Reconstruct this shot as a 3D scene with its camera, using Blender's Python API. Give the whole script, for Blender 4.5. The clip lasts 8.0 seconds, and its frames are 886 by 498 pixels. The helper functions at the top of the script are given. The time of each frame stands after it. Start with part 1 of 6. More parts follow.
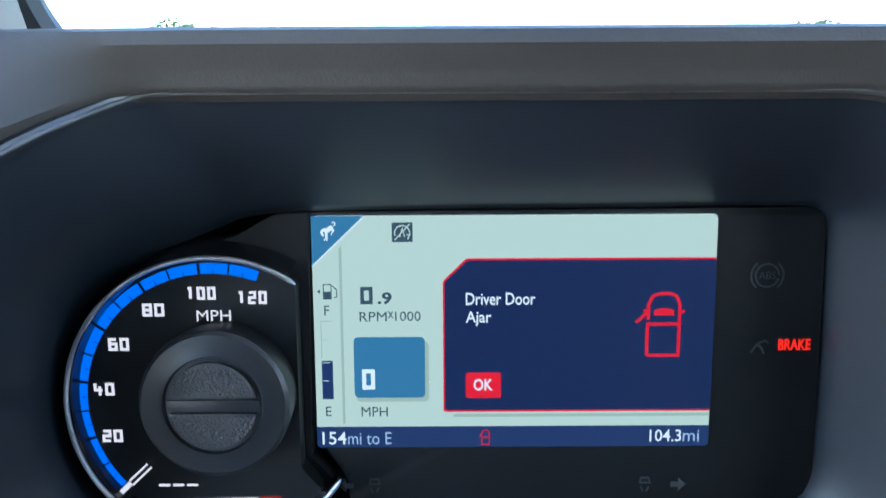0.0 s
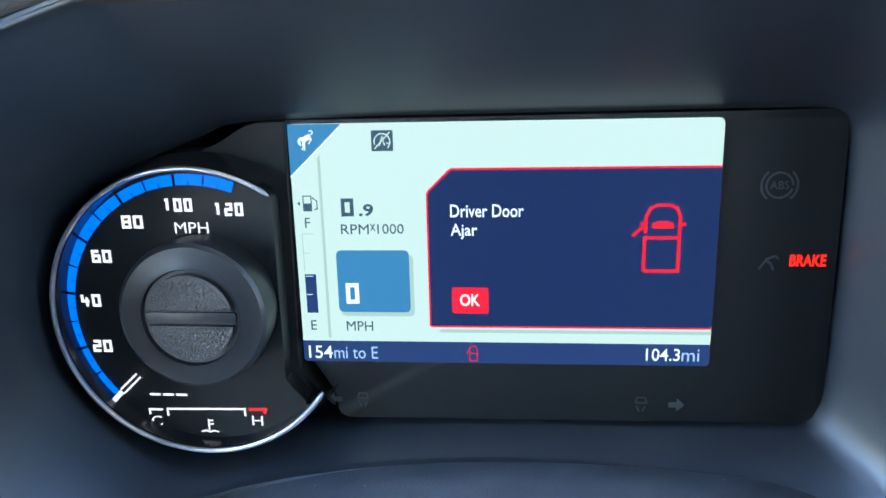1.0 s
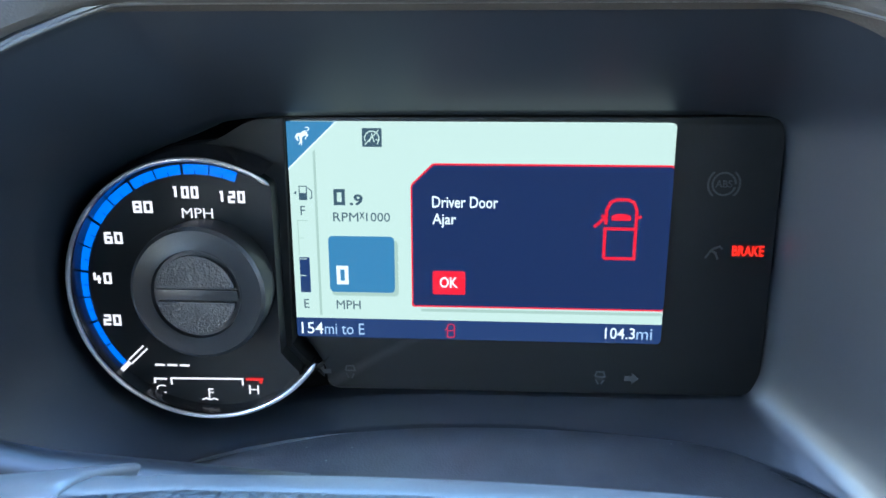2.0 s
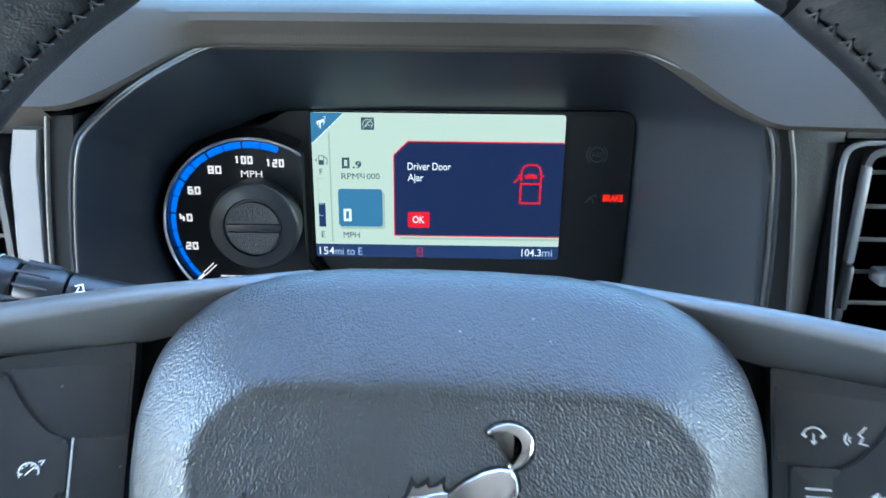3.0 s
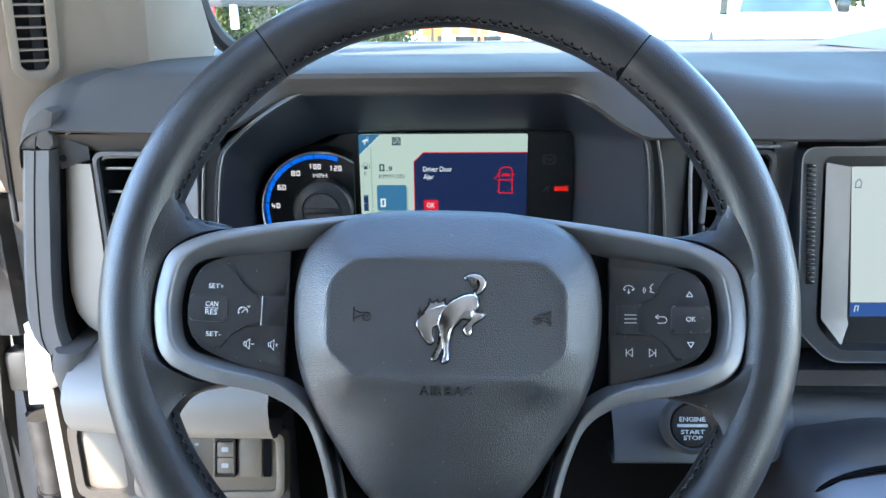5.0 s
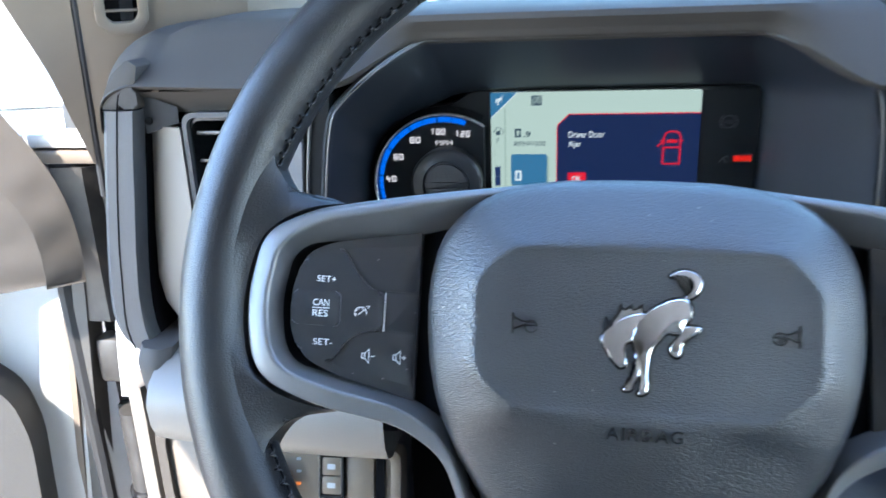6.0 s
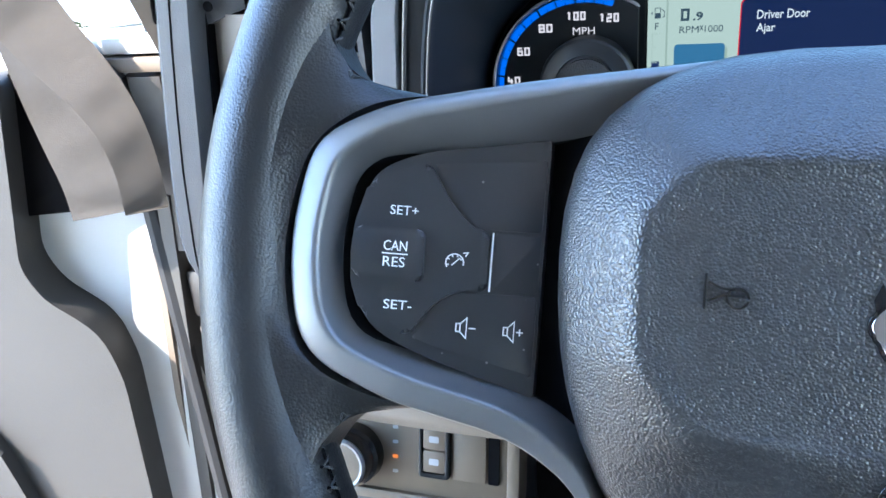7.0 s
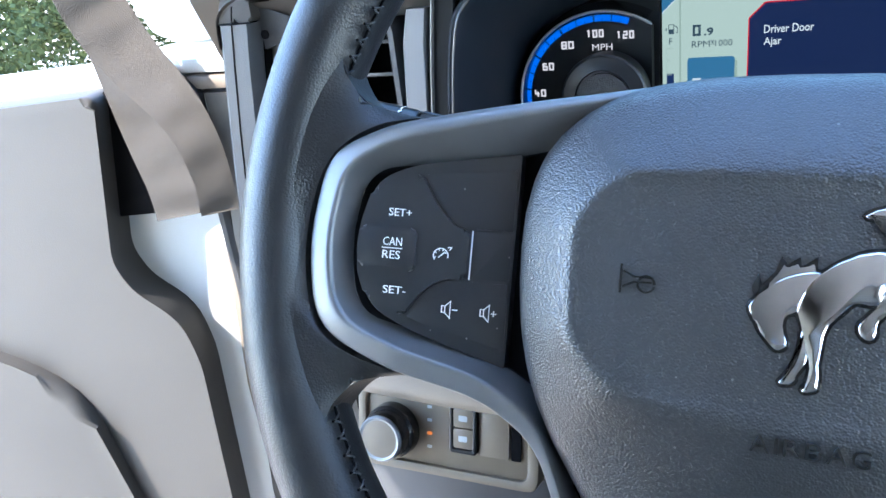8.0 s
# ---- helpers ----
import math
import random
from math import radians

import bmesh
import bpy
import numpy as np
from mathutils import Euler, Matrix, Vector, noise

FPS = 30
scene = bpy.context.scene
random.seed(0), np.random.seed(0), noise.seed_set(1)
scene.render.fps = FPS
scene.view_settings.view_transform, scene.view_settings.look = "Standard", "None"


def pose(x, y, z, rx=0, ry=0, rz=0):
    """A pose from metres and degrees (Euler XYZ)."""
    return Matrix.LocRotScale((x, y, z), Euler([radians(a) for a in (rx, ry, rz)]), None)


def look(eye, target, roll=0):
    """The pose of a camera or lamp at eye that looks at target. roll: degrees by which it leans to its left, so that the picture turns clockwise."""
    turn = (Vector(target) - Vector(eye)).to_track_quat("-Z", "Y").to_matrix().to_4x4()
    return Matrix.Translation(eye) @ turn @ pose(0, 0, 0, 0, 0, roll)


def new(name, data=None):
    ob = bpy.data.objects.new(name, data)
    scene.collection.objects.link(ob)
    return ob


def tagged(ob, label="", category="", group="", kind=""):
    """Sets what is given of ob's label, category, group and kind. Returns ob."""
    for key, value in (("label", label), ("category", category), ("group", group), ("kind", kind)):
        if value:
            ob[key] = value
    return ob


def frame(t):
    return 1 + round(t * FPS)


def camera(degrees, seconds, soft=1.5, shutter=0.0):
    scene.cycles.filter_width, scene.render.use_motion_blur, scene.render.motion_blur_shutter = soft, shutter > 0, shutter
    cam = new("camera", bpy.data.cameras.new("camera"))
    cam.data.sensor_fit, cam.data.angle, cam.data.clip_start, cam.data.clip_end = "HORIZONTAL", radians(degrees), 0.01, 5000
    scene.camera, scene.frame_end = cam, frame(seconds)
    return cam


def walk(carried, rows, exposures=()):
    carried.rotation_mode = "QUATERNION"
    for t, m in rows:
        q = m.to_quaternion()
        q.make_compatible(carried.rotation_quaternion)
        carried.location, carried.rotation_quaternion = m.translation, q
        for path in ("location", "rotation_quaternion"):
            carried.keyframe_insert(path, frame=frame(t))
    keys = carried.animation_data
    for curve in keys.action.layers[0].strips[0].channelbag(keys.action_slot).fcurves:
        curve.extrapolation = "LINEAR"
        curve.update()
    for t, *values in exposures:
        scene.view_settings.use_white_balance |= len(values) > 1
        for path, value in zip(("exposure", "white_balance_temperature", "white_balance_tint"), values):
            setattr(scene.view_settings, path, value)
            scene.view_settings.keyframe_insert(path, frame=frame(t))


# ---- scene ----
from mathutils import bvhtree

cam = camera(60.0, 8.0, shutter=0.2)
PATH = [
    (0, (-0.0300, 0.0320, 1.3284), (-0.0333, 2.0100, 1.0323), -0.32),
    (0.5, (-0.0020, 0.0410, 1.3264), (-0.1771, 1.9810, 0.8703), -1.45),
    (1, (-0.0001, 0.0460, 1.3244), (-0.1891, 1.9710, 0.8126), -1.46),
    (2.5, (0.0006, -0.0400, 1.3434), (-0.0659, 1.8800, 0.7863), 0.62),
    (3, (0.0035, -0.1300, 1.3713), (-0.0186, 1.7570, 0.7086), 0.58),
    (3.5, (0.0077, -0.2150, 1.3771), (-0.0146, 1.6700, 0.7085), 0.08),
    (4, (0.0073, -0.2860, 1.3941), (-0.0148, 1.6000, 0.7315), -0.22),
    (5.3, (0.0128, -0.3510, 1.4070), (-0.0506, 1.5610, 0.8238), -0.59),
    (5.5, (0.0087, -0.3400, 1.4041), (-0.0722, 1.5760, 0.8366), -0.68),
    (6, (-0.0284, -0.2440, 1.3744), (-0.3254, 1.6220, 0.7194), -2.19),
    (6.5, (-0.0574, -0.1670, 1.3444), (-0.5350, 1.6110, 0.5636), -3.71),
    (7, (-0.0478, -0.1380, 1.3340), (-0.6674, 1.5820, 0.5242), -5.37),
    (7.5, (-0.0256, -0.1480, 1.3403), (-0.7551, 1.5300, 0.5352), -6.72),
    (8, (-0.0043, -0.1670, 1.3475), (-0.8212, 1.4800, 0.5616), -7.66),
]
walk(cam, [(t, look(eye, target, roll)) for t, eye, target, roll in PATH], [(0, 4.28, 5650, 8), (0.6, 4.72, 5700, 8), (1.2, 4.8, 5720, 8), (3.0, 4.55, 6000, 5), (4.2, 4.4, 6250, 9), (5.5, 4.2, 6200, 10), (6.5, 4.25, 5850, 10), (8, 4.15, 5850, 10)])

EXPO = 4.35
GLOW = 2.0 ** -EXPO
scene.view_settings.exposure = EXPO

# ---------------------------------------------------------------- light
SUN_AZ, SUN_EL = radians(215), radians(48)     # from behind on the driver's open side
world = bpy.data.worlds.new("daylight")
scene.world = world
world.use_nodes = True
wn = world.node_tree.nodes
sky = wn.new("ShaderNodeTexSky")
sky.sky_type, sky.sun_disc = "NISHITA", False
sky.ozone_density, sky.dust_density = 0.6, 0.1
sky.sun_elevation, sky.sun_rotation = SUN_EL, SUN_AZ
wn["Background"].inputs[1].default_value = 0.15
world.node_tree.links.new(sky.outputs[0], wn["Background"].inputs[0])
sun_way = Vector((math.sin(SUN_AZ) * math.cos(SUN_EL), math.cos(SUN_AZ) * math.cos(SUN_EL), math.sin(SUN_EL)))
sun = new("sun", bpy.data.lights.new("sun", "SUN"))
sun.data.energy, sun.data.angle, sun.data.color = 2.0, radians(0.5), (1.0, 0.90, 0.78)
sun.matrix_world = look(sun_way * 30, (0, 0, 0))

# ---------------------------------------------------------------- materials


def material(name, base, rough=0.5, metal=0.0, grain=0.0, size=0.001, vary=0.0, vary_size=0.05, kind="noise",
             rough_vary=0.0, coat=0.0, spec=0.5, dust=0.0):
    """A procedural surface: grain is the relief's height in metres, size its pitch; vary mottles the colour at vary_size."""
    m = bpy.data.materials.new(name)
    m.use_nodes = True
    n, l = m.node_tree.nodes, m.node_tree.links
    b = n["Principled BSDF"]
    b.inputs["Base Color"].default_value = (*base, 1)
    b.inputs["Roughness"].default_value = rough
    b.inputs["Metallic"].default_value = metal
    b.inputs["Specular IOR Level"].default_value = spec
    if coat:
        b.inputs["Coat Weight"].default_value = coat
        b.inputs["Coat Roughness"].default_value = 0.08
    co = n.new("ShaderNodeTexCoord").outputs["Object"]
    if vary or rough_vary:
        t = n.new("ShaderNodeTexNoise")
        t.inputs["Scale"].default_value, t.inputs["Detail"].default_value = 1 / vary_size, 6
        l.new(co, t.inputs["Vector"])
        if vary:
            mix = n.new("ShaderNodeMapRange")
            mix.inputs["From Min"].default_value, mix.inputs["From Max"].default_value = 0.3, 0.7
            mix.inputs["To Min"].default_value, mix.inputs["To Max"].default_value = 1 - vary, 1 + vary
            l.new(t.outputs["Fac"], mix.inputs["Value"])
            sc = n.new("ShaderNodeVectorMath")
            sc.operation = "SCALE"
            sc.inputs[0].default_value = base
            l.new(mix.outputs[0], sc.inputs["Scale"])
            last = sc.outputs[0]
            if dust:
                d = n.new("ShaderNodeTexVoronoi")
                d.inputs["Scale"].default_value, d.feature = 110, "F1"
                l.new(co, d.inputs["Vector"])
                r = n.new("ShaderNodeMapRange")
                r.inputs["From Min"].default_value, r.inputs["From Max"].default_value = 0.05, 0.03
                r.inputs["To Min"].default_value, r.inputs["To Max"].default_value = 0, dust
                l.new(d.outputs["Distance"], r.inputs["Value"])
                dm = n.new("ShaderNodeMix")
                dm.data_type = "RGBA"
                l.new(r.outputs[0], dm.inputs["Factor"])
                l.new(last, dm.inputs["A"])
                dm.inputs["B"].default_value = (0.45, 0.43, 0.4, 1)
                last = dm.outputs["Result"]
            l.new(last, b.inputs["Base Color"])
        if rough_vary:
            mr = n.new("ShaderNodeMapRange")
            mr.inputs["From Min"].default_value, mr.inputs["From Max"].default_value = 0.3, 0.7
            mr.inputs["To Min"].default_value, mr.inputs["To Max"].default_value = rough - rough_vary, rough + rough_vary
            l.new(t.outputs["Fac"], mr.inputs["Value"])
            l.new(mr.outputs[0], b.inputs["Roughness"])
    if grain:
        if kind == "pebble":
            g = n.new("ShaderNodeTexVoronoi")
            g.feature = "SMOOTH_F1"
            g.inputs["Smoothness"].default_value = 0.35
            l.new(co, g.inputs["Vector"])
            height = g.outputs["Distance"]
        elif kind == "wave":
            g = n.new("ShaderNodeTexWave")
            l.new(co, g.inputs["Vector"])
            height = g.outputs["Fac"]
        else:
            g = n.new("ShaderNodeTexNoise")
            g.inputs["Detail"].default_value = 3
            l.new(co, g.inputs["Vector"])
            height = g.outputs["Fac"]
        g.inputs["Scale"].default_value = 1 / size
        bump = n.new("ShaderNodeBump")
        bump.inputs["Strength"].default_value = 1.0
        bump.inputs["Distance"].default_value = grain
        if kind == "pebble":
            bump.invert = True
        l.new(height, bump.inputs["Height"])
        l.new(bump.outputs[0], b.inputs["Normal"])
    return m


def glowing(name, colour, strength):
    """A lit display element: it gives off light and has a dark glossy face."""
    m = bpy.data.materials.new(name)
    m.use_nodes = True
    b = m.node_tree.nodes["Principled BSDF"]
    b.inputs["Base Color"].default_value = (0.004, 0.004, 0.005, 1)
    b.inputs["Roughness"].default_value = 0.3
    b.inputs["Specular IOR Level"].default_value = 0.25
    b.inputs["Emission Color"].default_value = (*colour, 1)
    b.inputs["Emission Strength"].default_value = strength * GLOW
    m.cycles.emission_sampling = "NONE"
    return m


def pane(name, gloss=0.05, tint=(0.96, 0.98, 0.97)):
    m = bpy.data.materials.new(name)
    m.use_nodes = True
    n, l = m.node_tree.nodes, m.node_tree.links
    n.remove(n["Principled BSDF"])
    t, g, mix = n.new("ShaderNodeBsdfTransparent"), n.new("ShaderNodeBsdfGlossy"), n.new("ShaderNodeMixShader")
    t.inputs["Color"].default_value = (*tint, 1)
    g.inputs["Roughness"].default_value = 0.02
    mix.inputs[0].default_value = gloss
    l.new(t.outputs[0], mix.inputs[1])
    l.new(g.outputs[0], mix.inputs[2])
    l.new(mix.outputs[0], n["Material Output"].inputs["Surface"])
    return m


LEATHER = material("black_leather", (0.011, 0.0111, 0.0117), 0.40, grain=0.00012, size=0.0008, kind="pebble", vary=0.16, vary_size=0.03, rough_vary=0.07, spec=0.55)
PEBBLE = material("pebbled_vinyl", (0.023, 0.0240, 0.0263), 0.34, grain=0.00026, size=0.00068, kind="pebble", vary=0.12, vary_size=0.04, rough_vary=0.05, spec=0.9, dust=0.3)
# Pad vinyl made darker: the shading of the low relief is put into the colour.
MOULD = material("smooth_vinyl_relief_shade", (0.010, 0.0102, 0.011), 0.26, spec=0.9, vary=0.05, vary_size=0.01)
THREAD = material("black_thread", (0.034, 0.034, 0.035), 0.6, spec=0.4, grain=0.0001, size=0.0004)
SATIN = material("satin_silver_plastic", (0.17, 0.17, 0.17), 0.38, 0.5, grain=0.00003, size=0.0006, rough_vary=0.04, vary=0.04, vary_size=0.01)
KEYCAP = material("matt_black_keys", (0.018, 0.0195, 0.022), 0.33, spec=0.7, grain=0.00002, size=0.0005, vary=0.08, vary_size=0.02, dust=0.4)
PRINT = material("white_print", (0.82, 0.82, 0.80), 0.5)
CHROME = material("chrome", (0.75, 0.75, 0.76), 0.28, 1.0)
EMBLEM = material("emblem_chrome", (0.64, 0.64, 0.66), 0.12, 1.0, vary=0.06, vary_size=0.006)
DARK_CHROME = material("smoked_chrome", (0.075, 0.075, 0.08), 0.4, 0.5, vary=0.06, vary_size=0.02)
GAP = material("black_gap", (0.003, 0.003, 0.0035), 0.85, spec=0.05)
DASH = material("grey_soft_dash", (0.051, 0.045, 0.0395), 0.68, spec=0.2, grain=0.00007, size=0.0009, kind="pebble", vary=0.06, vary_size=0.08, rough_vary=0.05)
FASCIA = material("mid_grey_fascia", (0.070, 0.071, 0.071), 0.55, grain=0.00008, size=0.0009, kind="pebble", vary=0.06, vary_size=0.05, rough_vary=0.05)
DASH_LOW = material("dark_grey_plastic", (0.031, 0.032, 0.035), 0.50, grain=0.0001, size=0.0009, kind="pebble", vary=0.08, vary_size=0.06, rough_vary=0.05)
BEAD = material("satin_grey_bead", (0.045, 0.042, 0.039), 0.4, spec=0.7, vary=0.05, vary_size=0.01)
BOWL = material("black_bowl_plastic", (0.0085, 0.0115, 0.0165), 0.38, spec=0.85, vary=0.08, vary_size=0.03)
LENS = material("gloss_black_lens", (0.006, 0.007, 0.008), 0.45, vary=0.1, vary_size=0.02, spec=0.3)
MATT = material("matt_black_plastic", (0.008, 0.0085, 0.009), 0.6, spec=0.25, vary=0.1, vary_size=0.01)
GLOSS = material("gloss_black_plastic", (0.010, 0.010, 0.011), 0.2)
SILVER = material("silver_trim", (0.17, 0.172, 0.178), 0.42, 0.5, grain=0.00003, size=0.0006)
KNEE = material("pale_grey_plastic", (0.135, 0.120, 0.102), 0.5, grain=0.00008, size=0.0009, kind="pebble", vary=0.05, vary_size=0.06, rough_vary=0.05)
PALE_TRIM = material("light_grey_trim", (0.12, 0.102, 0.083), 0.55, grain=0.0001, size=0.0009, kind="pebble", vary=0.07, vary_size=0.05, rough_vary=0.05)
PILLAR = material("warm_grey_pillar_trim", (0.125, 0.100, 0.076), 0.62, grain=0.00008, size=0.0008, vary=0.06, vary_size=0.04)
WHITE_PAINT = material("white_car_paint", (0.45, 0.45, 0.43), 0.35, coat=0.6, vary=0.02, vary_size=0.2)
METAL = material("grey_primed_metal", (0.038, 0.035, 0.032), 0.5, 0.4, grain=0.0004, size=0.01, vary=0.25, vary_size=0.02)
DOOR_TRIM = material("warm_grey_door_trim", (0.036, 0.033, 0.029), 0.6, grain=0.0001, size=0.0012, kind="pebble", vary=0.10, vary_size=0.05, rough_vary=0.05)
TAN = material("tan_switch_plastic", (0.120, 0.090, 0.060), 0.55, grain=0.00005, size=0.001, vary=0.1, vary_size=0.02)
COVER = material("dusty_grained_cover", (0.040, 0.043, 0.049), 0.38, spec=0.8, grain=0.00006, size=0.0009, kind="pebble", vary=0.25, vary_size=0.012, dust=0.5)
CAP = material("black_dial_cap", (0.012, 0.013, 0.015), 0.4, vary=0.1, vary_size=0.02)
STRAP = material("beige_webbing", (0.046, 0.038, 0.030), 0.85, grain=0.0004, size=0.0016, kind="wave", vary=0.05, vary_size=0.02)
RUBBER = material("black_rubber", (0.016, 0.016, 0.017), 0.7, grain=0.0001, size=0.001)
LINING = material("warm_grey_lining", (0.36, 0.325, 0.28), 0.9, grain=0.0004, size=0.002, vary=0.1, vary_size=0.1)
ROOF = material("pale_grey_roof_lining", (0.62, 0.61, 0.59), 0.9, grain=0.0006, size=0.002, vary=0.04, vary_size=0.1)
SMOOTH = material("smooth_black_vinyl", (0.03, 0.03, 0.032), 0.28, spec=0.9)
# Tan chosen for the unseen floor so it reflects warm light upwards.
BOUNCE_FLOOR = material("tan_bounce_floor", (0.30, 0.265, 0.22), 0.95, grain=0.002, size=0.004, vary=0.2, vary_size=0.03)
CONCRETE = material("bright_concrete", (0.44, 0.395, 0.335), 0.85, grain=0.004, size=0.03, vary=0.15, vary_size=1.5)
BARK = material("bark", (0.12, 0.09, 0.065), 0.9, grain=0.01, size=0.03, vary=0.3, vary_size=0.1)
LEAF = material("green_leaves", (0.050, 0.062, 0.022), 0.75, vary=0.4, vary_size=0.6, spec=0.1)
TYRE = material("tyre_rubber", (0.02, 0.02, 0.02), 0.8)
TINTED = material("tinted_car_glass", (0.04, 0.06, 0.06), 0.06, spec=0.6, vary=0.3, vary_size=0.5)
TIMBER = material("grey_brown_planks", (0.05, 0.045, 0.04), 0.85, grain=0.003, size=0.02, vary=0.3, vary_size=0.3)
ORANGE = material("orange_plastic", (0.75, 0.16, 0.03), 0.5, vary=0.1, vary_size=0.2)
RED = material("red_paint", (0.5, 0.03, 0.025), 0.4, vary=0.1, vary_size=0.2)
STEEL = material("galvanised_steel", (0.5, 0.5, 0.5), 0.4, 0.7, vary=0.15, vary_size=0.1)
WALL = material("white_render", (0.72, 0.71, 0.68), 0.8, grain=0.003, size=0.02, vary=0.08, vary_size=0.8)
DIM_PRINT = material("worn_grey_print", (0.30, 0.31, 0.32), 0.5)
AMBER = glowing("amber_lamp", (1.0, 0.25, 0.03), 1.2)
MIRROR = material("mirror_glass", (0.85, 0.87, 0.88), 0.02, 1.0)
GLASS = pane("clear_glass", 0.05, (0.74, 0.82, 0.82))

S_PALE = glowing("display_pale", (0.53, 0.68, 0.59), 1.0)
S_SHADE = glowing("display_shade", (0.37, 0.50, 0.42), 1.0)
S_NAVY = glowing("display_navy", (0.008, 0.022, 0.085), 1.0)
S_BAND = glowing("display_band", (0.016, 0.040, 0.130), 1.0)
S_BLUE = glowing("display_blue", (0.045, 0.195, 0.36), 1.0)
S_RED = glowing("display_red", (0.80, 0.010, 0.030), 1.0)
S_WHITE = glowing("display_white", (0.80, 0.90, 0.92), 1.0)
S_SLATE = glowing("display_slate", (0.045, 0.085, 0.115), 1.0)
S_MIST = glowing("display_mist", (0.36, 0.52, 0.72), 1.0)
D_BLUE = glowing("dial_blue", (0.004, 0.17, 0.95), 1.0)
D_WHITE = glowing("dial_white", (0.85, 0.82, 0.84), 1.0)
D_RED = glowing("dial_red", (0.70, 0.020, 0.015), 1.0)
T_RED = glowing("telltale_red", (1.0, 0.020, 0.008), 1.3)
T_OFF = material("unlit_telltale", (0.035, 0.038, 0.042), 0.5)
C_PALE = glowing("centre_display_pale", (0.62, 0.72, 0.70), 1.0)
C_BLUE = glowing("centre_display_blue", (0.03, 0.10, 0.34), 1.0)

# ---------------------------------------------------------------- mesh helpers
MM = 0.001


def part(name, bm, mat, parent=None, label="", smooth=35):
    me = bpy.data.meshes.new(name)
    bmesh.ops.recalc_face_normals(bm, faces=bm.faces)
    bm.to_mesh(me)
    bm.free()
    me.materials.append(mat)
    if smooth:
        me.shade_smooth()
        me.set_sharp_from_angle(angle=radians(smooth))
    ob = new(name, me)
    if parent is not None:
        ob.parent = parent
    return tagged(ob, label)


def thing(name, m, label, category, group="", kind=""):
    e = new(name)
    e.empty_display_size = 0.02
    e.matrix_world = m
    return tagged(e, label, category, group, kind)


def scaled(pts, k=MM):
    return [tuple(c * k for c in p) for p in pts]


def mirror(pts):
    return [(-p[0], *p[1:]) for p in reversed(pts)]


def chaikin(pts, n=2, closed=True):
    for _ in range(n):
        out = []
        m = len(pts)
        for i in range(m if closed else m - 1):
            a, b = Vector(pts[i]), Vector(pts[(i + 1) % m])
            out += [a * 0.75 + b * 0.25, a * 0.25 + b * 0.75]
        if not closed:
            out = [Vector(pts[0])] + out + [Vector(pts[-1])]
        pts = out
    return [Vector(p) for p in pts]


def rounded(pts, r, seg=4):
    """A closed 2D outline with its corners rounded by r (or by each point's third value)."""
    out, m = [], len(pts)
    for i in range(m):
        p, a, b = Vector(pts[i][:2]), Vector(pts[i - 1][:2]), Vector(pts[(i + 1) % m][:2])
        rr = pts[i][2] if len(pts[i]) > 2 else r
        da, db = (a - p), (b - p)
        k = min(rr, da.length * 0.45, db.length * 0.45)
        p0, p1 = p + da.normalized() * k, p + db.normalized() * k
        for j in range(seg + 1):
            t = j / seg
            out.append(p0 * (1 - t) ** 2 + p * 2 * t * (1 - t) + p1 * t * t)
    return out


def box2(x0, y0, x1, y1):
    return [(x0, y0), (x1, y0), (x1, y1), (x0, y1)]


def prism(outline, z0, z1, bevel=0.0, seg=2, bm=None, both=False):
    """A slab with the 2D outline from z0 to z1, its front edge (at z1) rounded by bevel."""
    bm = bm or bmesh.new()
    vs0 = [bm.verts.new((p[0], p[1], z0)) for p in outline]
    vs1 = [bm.verts.new((p[0], p[1], z1)) for p in outline]
    m = len(outline)
    f0 = bm.faces.new(list(reversed(vs0)))
    f1 = bm.faces.new(vs1)
    for i in range(m):
        bm.faces.new((vs0[i], vs0[(i + 1) % m], vs1[(i + 1) % m], vs1[i]))
    if bevel:
        e = list(f1.edges) + (list(f0.edges) if both else [])
        bmesh.ops.bevel(bm, geom=e, offset=bevel, segments=seg, affect="EDGES", profile=0.5, clamp_overlap=True)
    return bm


def frame_slab(outer, inner, z0, z1, bevel=0.0, bm=None):
    """A ring-shaped slab between two outlines with the same number of points."""
    bm = bm or bmesh.new()
    m = len(outer)
    rows = []
    for pts, z in ((outer, z0), (outer, z1), (inner, z1), (inner, z0)):
        rows.append([bm.verts.new((p[0], p[1], z)) for p in pts])
    for k in range(4):
        a, b = rows[k], rows[(k + 1) % 4]
        for i in range(m):
            j = (i + 1) % m
            bm.faces.new((a[i], a[j], b[j], b[i]))
    if bevel:
        e = [ed for ed in bm.edges if all(abs(v.co.z - z1) < 1e-9 for v in ed.verts) and len(ed.link_faces) == 2
             and abs(ed.link_faces[0].normal.dot(ed.link_faces[1].normal)) < 2]
        keep = set(rows[1]) , set(rows[2])
        e = [ed for ed in e if set(ed.verts) <= keep[0] or set(ed.verts) <= keep[1]]
        bmesh.ops.bevel(bm, geom=e, offset=bevel, segments=2, affect="EDGES", profile=0.5, clamp_overlap=True)
    return bm


def loft(rings, closed=True, cap0=False, cap1=False, bm=None):
    bm = bm or bmesh.new()
    rows = [[bm.verts.new(p) for p in r] for r in rings]
    m = len(rings[0])
    for a, b in zip(rows, rows[1:]):
        for i in range(m if closed else m - 1):
            j = (i + 1) % m
            bm.faces.new((a[i], a[j], b[j], b[i]))
    if cap0:
        bm.faces.new(list(reversed(rows[0])))
    if cap1:
        bm.faces.new(rows[-1])
    return bm


